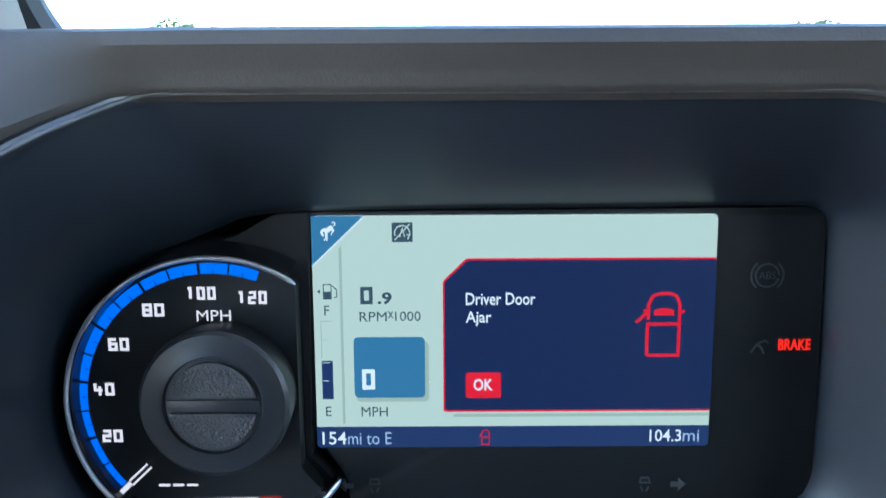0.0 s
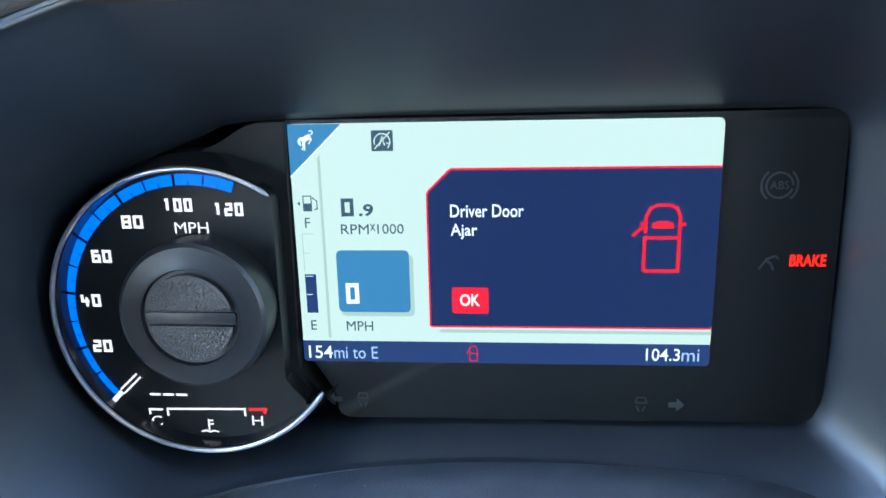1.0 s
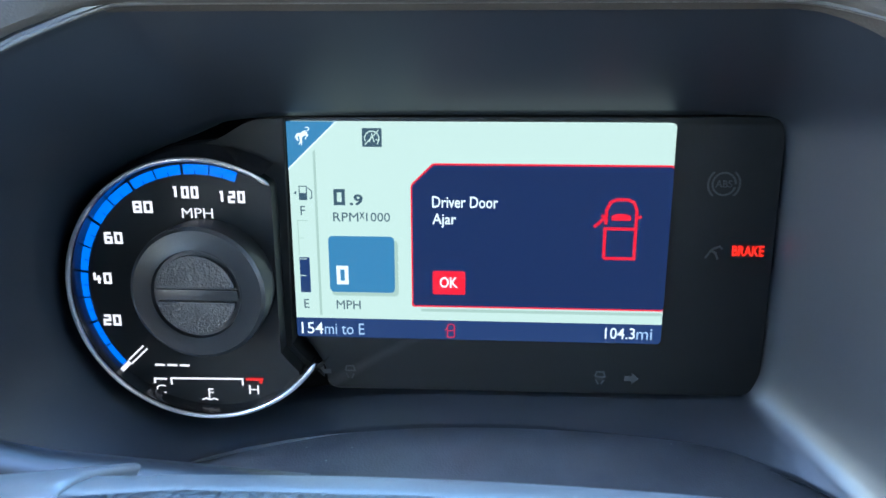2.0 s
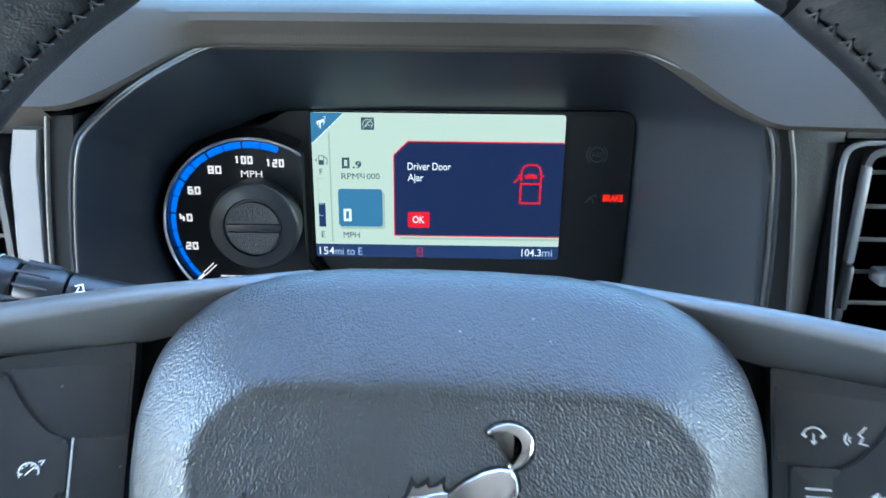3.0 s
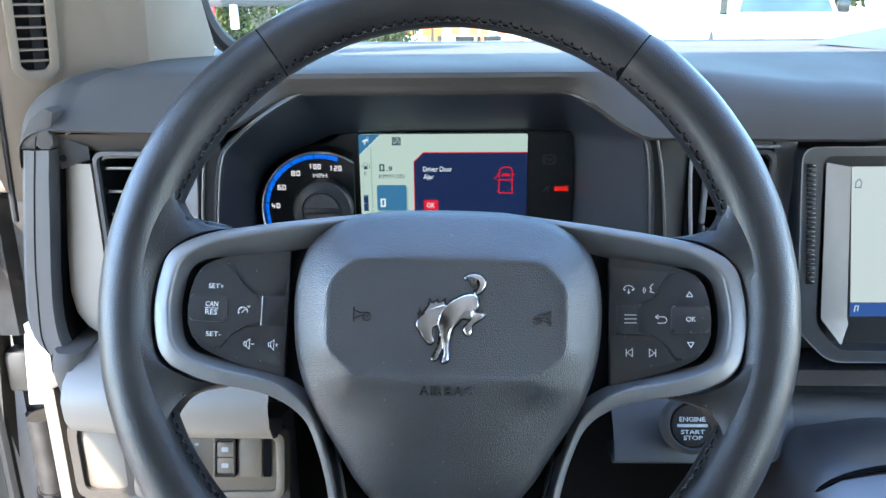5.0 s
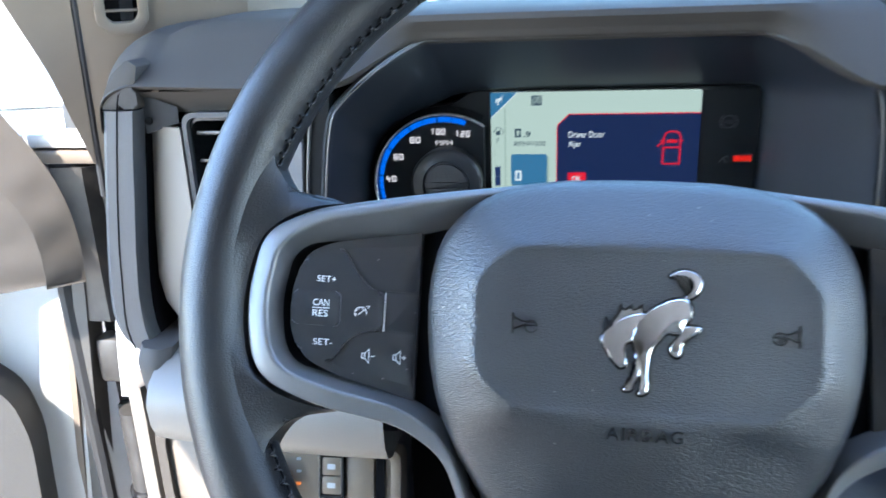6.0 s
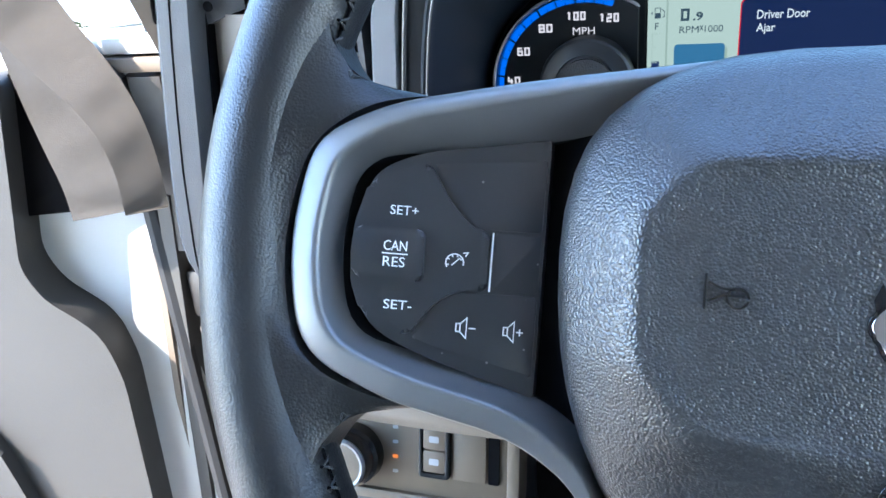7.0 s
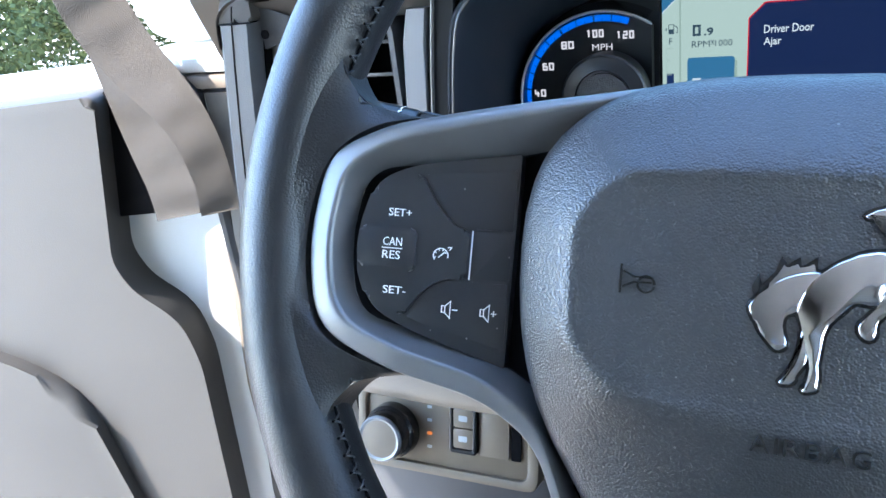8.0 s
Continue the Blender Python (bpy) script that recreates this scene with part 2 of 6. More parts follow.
def ribbon(pts, w, z, thick=0.00012, closed=False, bm=None):
    """A flat stroke of width w along 2D points, mitred, thick deep."""
    bm = bm or bmesh.new()
    m = len(pts)
    P = [Vector(p[:2]) for p in pts]
    left, right = [], []
    for i in range(m):
        a = P[i - 1] if (i or closed) else None
        b = P[(i + 1) % m] if (i < m - 1 or closed) else None
        d0 = (P[i] - a).normalized() if a is not None else (b - P[i]).normalized()
        d1 = (b - P[i]).normalized() if b is not None else d0
        t = d0 + d1
        t = t.normalized() if t.length > 1e-6 else d1
        nrm = Vector((-t.y, t.x))
        k = max(0.5, nrm.dot(Vector((-d1.y, d1.x))))
        left.append(P[i] + nrm * (w / 2 / k))
        right.append(P[i] - nrm * (w / 2 / k))
    rows = [[bm.verts.new((p.x, p.y, zz)) for p in side] for side, zz in ((left, z), (left, z + thick), (right, z + thick), (right, z))]
    for k in range(4):
        A, B = rows[k], rows[(k + 1) % 4]
        for i in range(m if closed else m - 1):
            j = (i + 1) % m
            bm.faces.new((A[i], A[j], B[j], B[i]))
    if not closed:
        bm.faces.new([r[0] for r in rows])
        bm.faces.new([r[-1] for r in reversed(rows)])
    return bm


def arc(cx, cy, r, a0, a1, n=24):
    return [(cx + r * math.cos(radians(a0 + (a1 - a0) * i / n)), cy + r * math.sin(radians(a0 + (a1 - a0) * i / n))) for i in range(n + 1)]


def disc(cx, cy, r, n=48):
    return arc(cx, cy, r, 0, 360 - 360 / n, n - 1)


def tube(path, radius, n=10, bm=None, caps=True):
    """A round bar along 3D points; radius a number or one for each point."""
    bm = bm or bmesh.new()
    P = [Vector(p) for p in path]
    rings = []
    side = None
    for i, p in enumerate(P):
        d = (P[min(i + 1, len(P) - 1)] - P[max(i - 1, 0)]).normalized()
        ref = Vector((0, 0, 1)) if abs(d.z) < 0.9 else Vector((1, 0, 0))
        if side is None:
            side = d.cross(ref).normalized()
        side = (side - d * side.dot(d)).normalized()
        up = side.cross(d)
        r = radius[i] if isinstance(radius, (list, tuple)) else radius
        rings.append([p + (side * math.cos(2 * math.pi * k / n) + up * math.sin(2 * math.pi * k / n)) * r for k in range(n)])
    return loft(rings, True, caps, caps, bm)


def block(x0, y0, z0, x1, y1, z1, bevel=0.0, bm=None, seg=2):
    own = bm is None
    bm = bm or bmesh.new()
    g = bmesh.ops.create_cube(bm, size=1)
    for v in g["verts"]:
        v.co = Vector((x0 + (x1 - x0) * (v.co.x + 0.5), y0 + (y1 - y0) * (v.co.y + 0.5), z0 + (z1 - z0) * (v.co.z + 0.5)))
    if bevel:
        e = list({e for v in g["verts"] for e in v.link_edges})
        bmesh.ops.bevel(bm, geom=e, offset=bevel, segments=seg, affect="EDGES", profile=0.5, clamp_overlap=True)
    return bm


def lettering(name, body, x0, y0, x1, y1, z, mat, parent, label="", depth=0.00015, bold=0.0):
    """Words of the built-in font that fill the box x0..x1, y0..y1 at height z of the parent's plane."""
    cu = bpy.data.curves.new(name, "FONT")
    cu.body, cu.offset, cu.resolution_u = body, bold, 3
    cu.extrude = 0.01
    tmp = bpy.data.objects.new(name, cu)
    me = bpy.data.meshes.new_from_object(tmp)
    bm = bmesh.new()
    bm.from_mesh(me)
    bmesh.ops.remove_doubles(bm, verts=bm.verts, dist=1e-5)
    bm.to_mesh(me)
    bm.free()
    bpy.data.objects.remove(tmp)
    bpy.data.curves.remove(cu)
    co = np.array([v.co for v in me.vertices])
    lo, hi = co.min(0), co.max(0)
    for v in me.vertices:
        k = (v.co.z - lo[2]) / (hi[2] - lo[2])
        v.co = (x0 + (v.co.x - lo[0]) / (hi[0] - lo[0]) * (x1 - x0), y0 + (v.co.y - lo[1]) / (hi[1] - lo[1]) * (y1 - y0), z + k * depth)
    me.materials.clear()
    me.materials.append(mat)
    ob = new(name, me)
    ob.parent = parent
    return tagged(ob, label)


def basis(x, y, z, o):
    m = Matrix((x, y, z)).transposed().to_4x4()
    m.translation = o
    return m


def spin_body(profile, n=40, bm=None):
    """A turned solid about local z from (radius, z) pairs."""
    rings = [[(r * math.cos(2 * math.pi * k / n), r * math.sin(2 * math.pi * k / n), z) for k in range(n)] for r, z in profile]
    return loft(rings, True, True, True, bm)

# ---------------------------------------------------------------- steering wheel (local x right, y up the wheel, z to the driver)
TILT = radians(27)
ROLL = radians(-1.3)
wx, wy, wz = Vector((1, 0, 0)), Vector((0, math.sin(TILT), math.cos(TILT))), Vector((0, -math.cos(TILT), math.sin(TILT)))
WHEEL = basis(wx, wy, wz, Vector((0.0032, 0.042, 1.242))) @ Matrix.Rotation(ROLL, 4, "Z")
wheel = thing("steering_wheel", WHEEL, "black leather steering wheel with satin silver spokes", "steering wheel")

RIM_R, RIM_C = 0.1775, (-0.0012, 0.0115)


def rim_point(a, b, rr=0.0165, rz=0.0175, centre_h=-0.004):
    """Place on the rim's skin: a round the wheel, b round the section (0: outermost, 90: towards the driver)."""
    r = RIM_R + rr * math.cos(b)
    return Vector((RIM_C[0] + r * math.cos(a), RIM_C[1] + r * math.sin(a), centre_h + rz * math.sin(b)))


def rim_piece(a0, a1, n, grow=1.0, ends=0.0, pucker=0.0):
    rings = []
    for i in range(n + 1):
        t = i / n
        a = radians(a0 + (a1 - a0) * t)
        edge = min(t, 1 - t) * (a1 - a0) / 1.5
        k = grow * (1 - ends * max(0.0, 1 - edge / 1.5))
        # a faint unevenness of hand-stretched leather
        w = 1 + 0.012 * math.sin(a * 9.0) * math.sin(a * 23.0 + 1.0)
        ring = []
        for j in range(40):
            b = 2 * math.pi * j / 40
            pull = pucker * math.exp(-((math.degrees(b) - 161) / 10) ** 2) * (math.cos(a * 360 / 2.19) - 0.6)     # gathered along the seam
            ring.append(rim_point(a, b, 0.0165 * k * w + pull, 0.0175 * k + pull))
        rings.append(ring)
    return loft(rings, True, True, True)


part("rim_core", rim_piece(0, 359.9, 90, 0.955), GAP, wheel)
part("rim_upper", rim_piece(53.22, 126.78, 140, 0.99, 0.03, 0.0002), LEATHER, wheel, "smooth black leather top of the rim")
part("rim_grip", rim_piece(-62, 52.92, 230, 1.0, 0.03, 0.0003), LEATHER, wheel)
part("rim_grip", rim_piece(127.08, 242, 230, 1.0, 0.03, 0.0003), LEATHER, wheel)
part("rim_lower", rim_piece(242.5, 297.5, 30, 0.985, 0.05), LEATHER, wheel)

web_rows = []
# leather webs between rim and spokes
for s in (1, -1):
    inner = chaikin([(124, 47.4), (131, 46), (139, 44.2), (150, 38.5), (158.6, 30), (162.5, 14), (163.4, 0), (161.5, -15), (157.5, -27), (147, -35), (137, -38), (129, -39.8), (121, -41.2)], 2, False)
    n = len(inner) - 1
    rows = [[], [], [], [], [], [], []]
    for i, a in enumerate(inner):
        t = i / n
        e = abs(2 * t - 1) ** 3                     # 1 at both free edges
        ang = radians(16.5 - 38.5 * t + (5.5 if t < 0.5 else -5.5) * e)
        b = Vector((RIM_C[0] * s + (RIM_R - 0.0095) * math.cos(ang), RIM_C[1] + (RIM_R - 0.0095) * math.sin(ang))) * 1000
        pull = Vector((8, -8.5) if t < 0.5 else (6.5, 7.6)) * e
        mid = a.lerp(b, 0.5) + pull
        q1, q2 = a.lerp(mid, 0.5) + pull * 0.08, mid.lerp(b, 0.5) + pull * 0.22
        dip = 4.0 * e
        for row, (p, h) in zip(rows, ((a, -13), (a, 5.4 - dip * 2.6), (q1, 6.1 - dip * 2.2), (mid, 7.3 - dip * 1.9), (q2, 8.7 - dip * 1.2), (b, 10.15 - dip * 0.6), (b, -13))):
            row.append((p.x * s * MM, p.y * MM, h * MM))
    part("spoke_leather", loft(rows, False), LEATHER, wheel, "", 60)
    for k, idx in ((0, 0), (1, n)):
        edge = [Vector(r[idx]) for r in rows[1:6]]
        pts = chaikin(edge, 2, False)
        lowp = [p - Vector((0, 0, 0.016)) for p in pts]
        part("spoke_edge", loft([[tuple(p) for p in pts], [tuple(p + Vector((0, (-1 if k == 0 else 1) * 0.0015, -0.004))) for p in pts], [tuple(p) for p in lowp]], False), LEATHER, wheel)
        row = [pts[0].lerp(pts[-1], 0)]
        for p in pts:
            if (p - row[-1]).length > 0.0042:
                row.append(p)
        row = [p + Vector((0, (-1 if k == 0 else 1) * 0.0016, 0.0002)) for p in row[:-3]]
        ups = [Vector((0, 0.6 if k == 0 else -0.6, 0.8)).normalized()] * len(row)
        web_rows.append((row, ups))

# cross stitches along the inner side of the rim and round the webs
def stitch_row(points, inward, bm, w=0.0017):
    """V-shaped threads: from each hole on the driver's side to two holes across the seam."""
    for p, q, nrm in zip(points, points[1:], inward):
        d = q - p
        side = nrm.cross(d).normalized()
        if side.z < 0:
            side = -side
        hole = p + d * 0.5 + side * w - nrm * 0.0003
        for k in (0.12, 0.78):
            far = p + d * k - side * w * 0.8
            tube([hole, (hole + far) / 2 + nrm * 0.0007, far], [0.0004, 0.0005, 0.0003], 5, bm)
    return bm


def stitch_holes(points, inward, bm, w=0.0017):
    for p, q, nrm in zip(points, points[1:], inward):
        side = nrm.cross(q - p).normalized()
        side = side if side.z > 0 else -side
        at = p.lerp(q, 0.5) + side * (w + 0.0005)
        tube([at - nrm * 0.001, at + nrm * 0.0003], [0.0006, 0.0003], 6, bm)
    return bm


def rim_stitches(a0, a1, n):
    pts, ups = [], []
    for i in range(n + 1):
        a = radians(a0 + (a1 - a0) * i / n)
        b = radians(163)
        pts.append(rim_point(a, b, 0.0169, 0.0179))
        out = rim_point(a, b, 0.03, 0.03) - rim_point(a, b, 0.01, 0.01)
        ups.append(out.normalized())
    return pts, ups


for a0, a1, n, nm in ((55, 125, 32, "stitching"), (17, 52, 16, "stitching"), (128, 163, 16, "stitching"), (-60, -23, 17, "stitching"), (203, 240, 17, "stitching")):
    pts, ups = rim_stitches(a0, a1, n)
    part(nm, stitch_row(pts, ups, bmesh.new()), THREAD, wheel, "black cross stitching")
    groove = [p - u * 0.0001 for p, u in zip(pts, ups)]
    part("stitch_seam", tube(groove, 0.0005, 5), GAP, wheel)
    part("stitch_holes", stitch_holes(pts, ups, bmesh.new()), GAP, wheel)

for row, ups in web_rows:
    part("stitching", stitch_row(row, ups, bmesh.new(), 0.0012), THREAD, wheel, "black cross stitching")

# satin silver spoke frames: one loop each side with its sloping inner wall
for s in (1, -1):
    outer = rounded([(40, 59.5, 2), (93, 52.2, 20), (137, 43.8, 26), (157, 33, 16), (162.6, 2, 40), (156.5, -28, 17),
                     (131, -38.2, 30), (93.5, -45.0, 20), (75.5, -56.5, 14), (65.5, -82, 20), (58, -118, 2), (49, -118, 2),
                     (57, -80, 8), (63, -58, 8), (62, 0, 5), (55, 40, 5)], 6, 5)
    lip = rounded([(40, 56.5, 2), (93, 45.5, 20), (132, 37.2, 22), (148.5, 28, 14), (152.8, 2, 36), (148, -22.5, 15),
                   (127, -30.5, 26), (92, -37.5, 16), (74, -50, 14), (62, -80, 20), (54, -116, 2), (50, -116, 2),
                   (57, -80, 8), (63, -58, 8), (62, 0, 5), (55, 40, 5)], 6, 5)
    wall = rounded([(40, 52, 2), (88, 36.0, 10), (129, 29.8, 16), (143.4, 24.2, 12), (147.2, 2, 30), (143, -18.6, 12),
                    (125, -25.6, 20), (88, -35.0, 10), (72, -46, 14), (61, -80, 20), (53, -114, 2), (50.5, -114, 2),
                    (57.5, -80, 8), (63.5, -58, 8), (62.5, 0, 5), (55.5, 40, 5)], 6, 5)

    def lay(o, h):
        return [(p.x * s * MM, p.y * MM, MM * (h - 0.0)) for p in o]

    def drop(p):            # the frame sinks towards the hub and down the lower legs
        return -9 * max(0.0, (125 - abs(p.x)) / 75) - 5 * max(0.0, (-45 - p.y) / 60)

    def blend(k):
        return [a * (1 - k) + b * k for a, b in zip(outer, lip)]

    def ridge(o, flat, top):        # the upper arms fall away in a broad chamfer, the ends keep a flat band
        out = []
        for p, q in zip(o, outer):
            w = min(1.0, max(0.0, (q.y - 34) / 12))
            out.append((p.x * s * MM, p.y * MM, MM * (flat + (top - flat) * w + drop(p))))
        return out

    rings = [ridge(blend(k), flat, top) for k, flat, top in ((0, -9, -9), (0, 4.8, 0.5), (0.03, 5.5, 1.7), (0.08, 5.9, 3.0), (0.14, 6.1, 4.2), (0.3, 6.6, 6.0), (0.5, 7.0, 7.0), (0.8, 7.7, 7.6), (0.92, 7.7, 7.6))]
    for o, h in ((lip, 7.2), ([a * 0.9 + b * 0.1 for a, b in zip(lip, wall)], 6.0), (None, 0)):
        if o is None:               # the satin wall runs down to the keys, but stops short at the outer end
            fr = [0.62 + 0.33 * min(1.0, max(0.0, (140 - abs(a.x)) / 16)) for a in lip]
            rings.append([((a.x * (1 - f) + b.x * f) * s * MM, (a.y * (1 - f) + b.y * f) * MM, MM * (6.0 - 14.5 * (f - 0.1) / 0.9 + drop(a))) for a, b, f in zip(lip, wall, fr)])
            continue
        rings.append([(p.x * s * MM, p.y * MM, MM * (h + drop(p))) for p in o])
    part("spoke_frame", loft(rings), SATIN, wheel, "satin silver spoke frame", 50)
    well = [[(p.x * s * MM, p.y * MM, MM * (h + drop(p))) for p in o] for o, h in (([a * 0.4 + b * 0.6 for a, b in zip(lip, wall)], -2.8), (wall, -9.5), (wall, -14))]
    part("spoke_well", loft(well), MATT, wheel, "black recess round the keys", 28)

# the bridge carries the arms' chamfer across above the hub
BRIDGE = ((-14, -6), (-3.5, -1), (-0.3, 0), (0, 0.5), (-0.1, 1.7), (-0.25, 3.0), (-0.45, 4.2), (-0.9, 6.0), (-1.5, 7.0), (-2.5, 7.6), (-5, 7.6), (-9, 6.0), (-12, 3.0))
part("spoke_bridge", loft([[(MM * x, MM * (60.3 - 8.0 * (x / 93.0) ** 2 + dy), MM * (h - 9 * (125 - max(abs(x), 40)) / 75)) for x in range(-48, 49, 4)] for dy, h in BRIDGE], False), SATIN, wheel, "satin silver arch above the hub", 50)

# dark backing inside the spokes
part("hub_back", prism(rounded(scaled([(-150, 30), (-85, 45), (0, 55), (85, 45), (150, 30), (150, -24), (85, -42), (58, -80), (50, -118), (-50, -118), (-58, -80), (-85, -42), (-150, -24)]), 0.006), -0.03, -0.0135), GAP, wheel)

# airbag cover: a domed vinyl pad with a flat panel
PAD = chaikin([(0, 60), (40, 58.8), (62, 52.5), (78, 39), (84, 22), (85, 0), (82, -25), (74, -48), (60, -70), (45, -94), (30, -106), (0, -109),
               (-30, -106), (-45, -94), (-60, -70), (-74, -48), (-82, -25), (-85, 0), (-84, 22), (-78, 39), (-62, 52.5), (-40, 58.8)], 1)
PANEL = rounded([(-49, 27.4), (-62, 14.5), (-61.5, -19), (-46, -33), (46, -33), (61.5, -19), (62, 14.5), (49, 27.4)], 6, 4)


def radial(poly, n, c):
    """Distances from c to a closed outline at n even angles."""
    out = []
    for k in range(n):
        a = 2 * math.pi * k / n
        d = Vector((math.cos(a), math.sin(a)))
        best = 0
        for i in range(len(poly)):
            p, q = Vector(poly[i][:2]) - c, Vector(poly[(i + 1) % len(poly)][:2]) - c
            e = q - p
            den = d.x * e.y - d.y * e.x
            if abs(den) < 1e-9:
                continue
            t = (p.x * e.y - p.y * e.x) / den
            u = (p.x * d.y - p.y * d.x) / den
            if t > 0 and -1e-6 <= u <= 1 + 1e-6:
                best = max(best, t)
        out.append((d, best))
    return out


NP = 160
pad_c = Vector((0, -4))
ro, ri = radial(PAD, NP, pad_c), radial(PANEL, NP, pad_c)


def pad_ring(f, h, hy=0.0):
    """f: 0 the panel's edge, 1 the pad's edge."""
    out = []
    for (d, a), (_, b) in zip(ro, ri):
        r = b + (a - b) * f
        p = pad_c + d * r
        low = max(0.0, (-36 - p.y) / 70)
        out.append((MM * p.x, MM * p.y, MM * (h - low * 11 * (1 - 0.3 * f) + hy * d.y)))
    return out


def panel_ring(k, h):
    out = []
    for d, b in ri:
        p = pad_c + d * b * k
        out.append((MM * p.x, MM * p.y, MM * h))
    return out


rings = [pad_ring(0.84, -22), pad_ring(0.90, -12), pad_ring(0.965, -6), pad_ring(0.995, -2.2), pad_ring(1.0, -0.4), pad_ring(0.988, 1.8), pad_ring(0.94, 5.2), pad_ring(0.87, 8.3), pad_ring(0.78, 10.8), pad_ring(0.62, 14.2), pad_ring(0.45, 17.7), pad_ring(0.28, 21.0), pad_ring(0.14, 23.4), pad_ring(0.06, 24.4),
         pad_ring(0.0, 24.75), panel_ring(0.975, 24.5), panel_ring(0.93, 24.2), panel_ring(0.8, 24.1), panel_ring(0.5, 24.3), panel_ring(0.2, 24.4)]
pad = part("airbag_cover", loft(rings, True, True, True), PEBBLE, wheel, "pebbled black vinyl airbag cover", 60)

# chrome emblem: plain tapered bars, black edged
def emb(x, y):
    return ((19.5 + (x - 624) * 0.0825 - 3.2) * MM, (20 - (y - 84) * 0.0825) * MM)


def taper(pts, radii, h0, h1, bm, grow=0.0, n=7):
    """A flat tapered bar with a raised ridge along 2D points."""
    P = chaikin([(*p, r) for p, r in zip(pts, radii)], 2, False)
    L, M, R = [], [], []
    for i, p in enumerate(P):
        a, b = P[max(i - 1, 0)], P[min(i + 1, len(P) - 1)]
        d = Vector((b.x - a.x, b.y - a.y)).normalized()
        nn = Vector((-d.y, d.x)) * (p.z + grow)
        L.append((p.x + nn.x, p.y + nn.y))
        R.append((p.x - nn.x, p.y - nn.y))
        M.append((p.x, p.y))
    d = (Vector(M[0]) - Vector(M[1])).normalized() * grow
    e = (Vector(M[-1]) - Vector(M[-2])).normalized() * grow
    for S in (L, R, M):
        S[0] = (S[0][0] + d.x, S[0][1] + d.y)
        S[-1] = (S[-1][0] + e.x, S[-1][1] + e.y)
    def across(S, k):
        return [(*(Vector(p) * (1 - k) + Vector(q) * k), h0 + (h1 - h0) * math.sqrt(1 - (1 - k) ** 2)) for p, q in zip(S, M)]
    rows = [across(L, k) for k in (0.0, 0.06, 0.2, 0.42, 0.7)] + [[(*p, h1) for p in M]] + [across(R, k) for k in (0.7, 0.42, 0.2, 0.06, 0.0)] + [[(*p, h0 - 0.0003) for p in M]]
    return loft([list(c) for c in zip(*rows)], True, True, True, bm)


BARS = [(((585, 215), (520, 275), (430, 335), (375, 365)), (3.6, 5.6, 5.8, 3.6)),
        (((420, 330), (350, 310), (300, 345), (285, 385)), (4.6, 4.4, 3.3, 2.9)),
        (((275, 375), (300, 430), (335, 500)), (2.5, 2.9, 1.3)),
        (((418, 370), (425, 470), (437, 580), (425, 630)), (3.5, 2.4, 1.2, 1.6)),
        (((405, 400), (408, 500), (385, 570), (352, 612)), (2.4, 1.7, 1.1, 1.4)),
        (((570, 235), (572, 310), (650, 328), (590, 380), (570, 410), (568, 455)), (4.6, 3.8, 1.4, 1.0, 1.1, 1.6)),
        (((612, 195), (660, 180), (680, 130), (630, 88), (560, 105)), (0.9, 1.2, 1.3, 1.5, 0.5))]
EMBLEM_TAIL = [(466, 202), (500, 182), (522, 150), (524, 112), (500, 82), (462, 68), (424, 72), (384, 94), (394, 104), (436, 98), (466, 102), (484, 120), (486, 146), (472, 170), (446, 190)]
EMBLEM_FAR_FORELEG = [(240, 440), (262, 470), (268, 530), (250, 560), (232, 590), (230, 612), (196, 616), (190, 606), (212, 588), (230, 540), (242, 490)]
EMBLEM_MANE = [(282, 274), (264, 262), (270, 234), (244, 258), (222, 262), (224, 238), (196, 262), (186, 262), (180, 234), (166, 284), (126, 330), (112, 296), (104, 330), (110, 368), (140, 342), (190, 302), (240, 284)]
EMBLEM_NECK = [(290, 268), (240, 274), (182, 294), (142, 330), (112, 356), (91, 384), (94, 408), (112, 428), (124, 458), (148, 486), (172, 515), (192, 513), (208, 496), (198, 470), (186, 448), (188, 414), (204, 396), (226, 400), (250, 360), (270, 310)]
EMBLEM_HIND_LEG = [(430, 320), (462, 318), (524, 318), (516, 338), (466, 372), (432, 398), (438, 426), (436, 450), (416, 460), (392, 440), (390, 412), (406, 396), (424, 372), (444, 352), (420, 350)]
EMBLEM_BODY = [(290, 268), (340, 230), (392, 202), (440, 196), (466, 200), (480, 232), (484, 272), (462, 304), (440, 326), (446, 352), (404, 356), (372, 346), (350, 386), (316, 410), (304, 440), (298, 500), (292, 560), (300, 596), (298, 620), (262, 632), (254, 622), (274, 598), (272, 546), (258, 500), (246, 450), (232, 404), (224, 380), (240, 336), (262, 296)]
EMBLEM_PIECES = ((EMBLEM_TAIL, 0.7), (EMBLEM_FAR_FORELEG, 0.7), (EMBLEM_MANE, 0.35), (EMBLEM_NECK, 0.8), (EMBLEM_HIND_LEG, 0.8), (EMBLEM_BODY, 1.25))          # outline, relief


def swollen(pts, d):
    """A closed outline moved outwards by d."""
    area = sum(p[0] * q[1] - q[0] * p[1] for p, q in zip(pts, pts[1:] + pts[:1]))
    out = []
    for i, p in enumerate(pts):
        a, b = Vector(pts[i - 1]), Vector(pts[(i + 1) % len(pts)])
        t = (b - a).normalized()
        out.append(Vector(p) + Vector((t.y, -t.x)) * (d if area > 0 else -d))
    return out


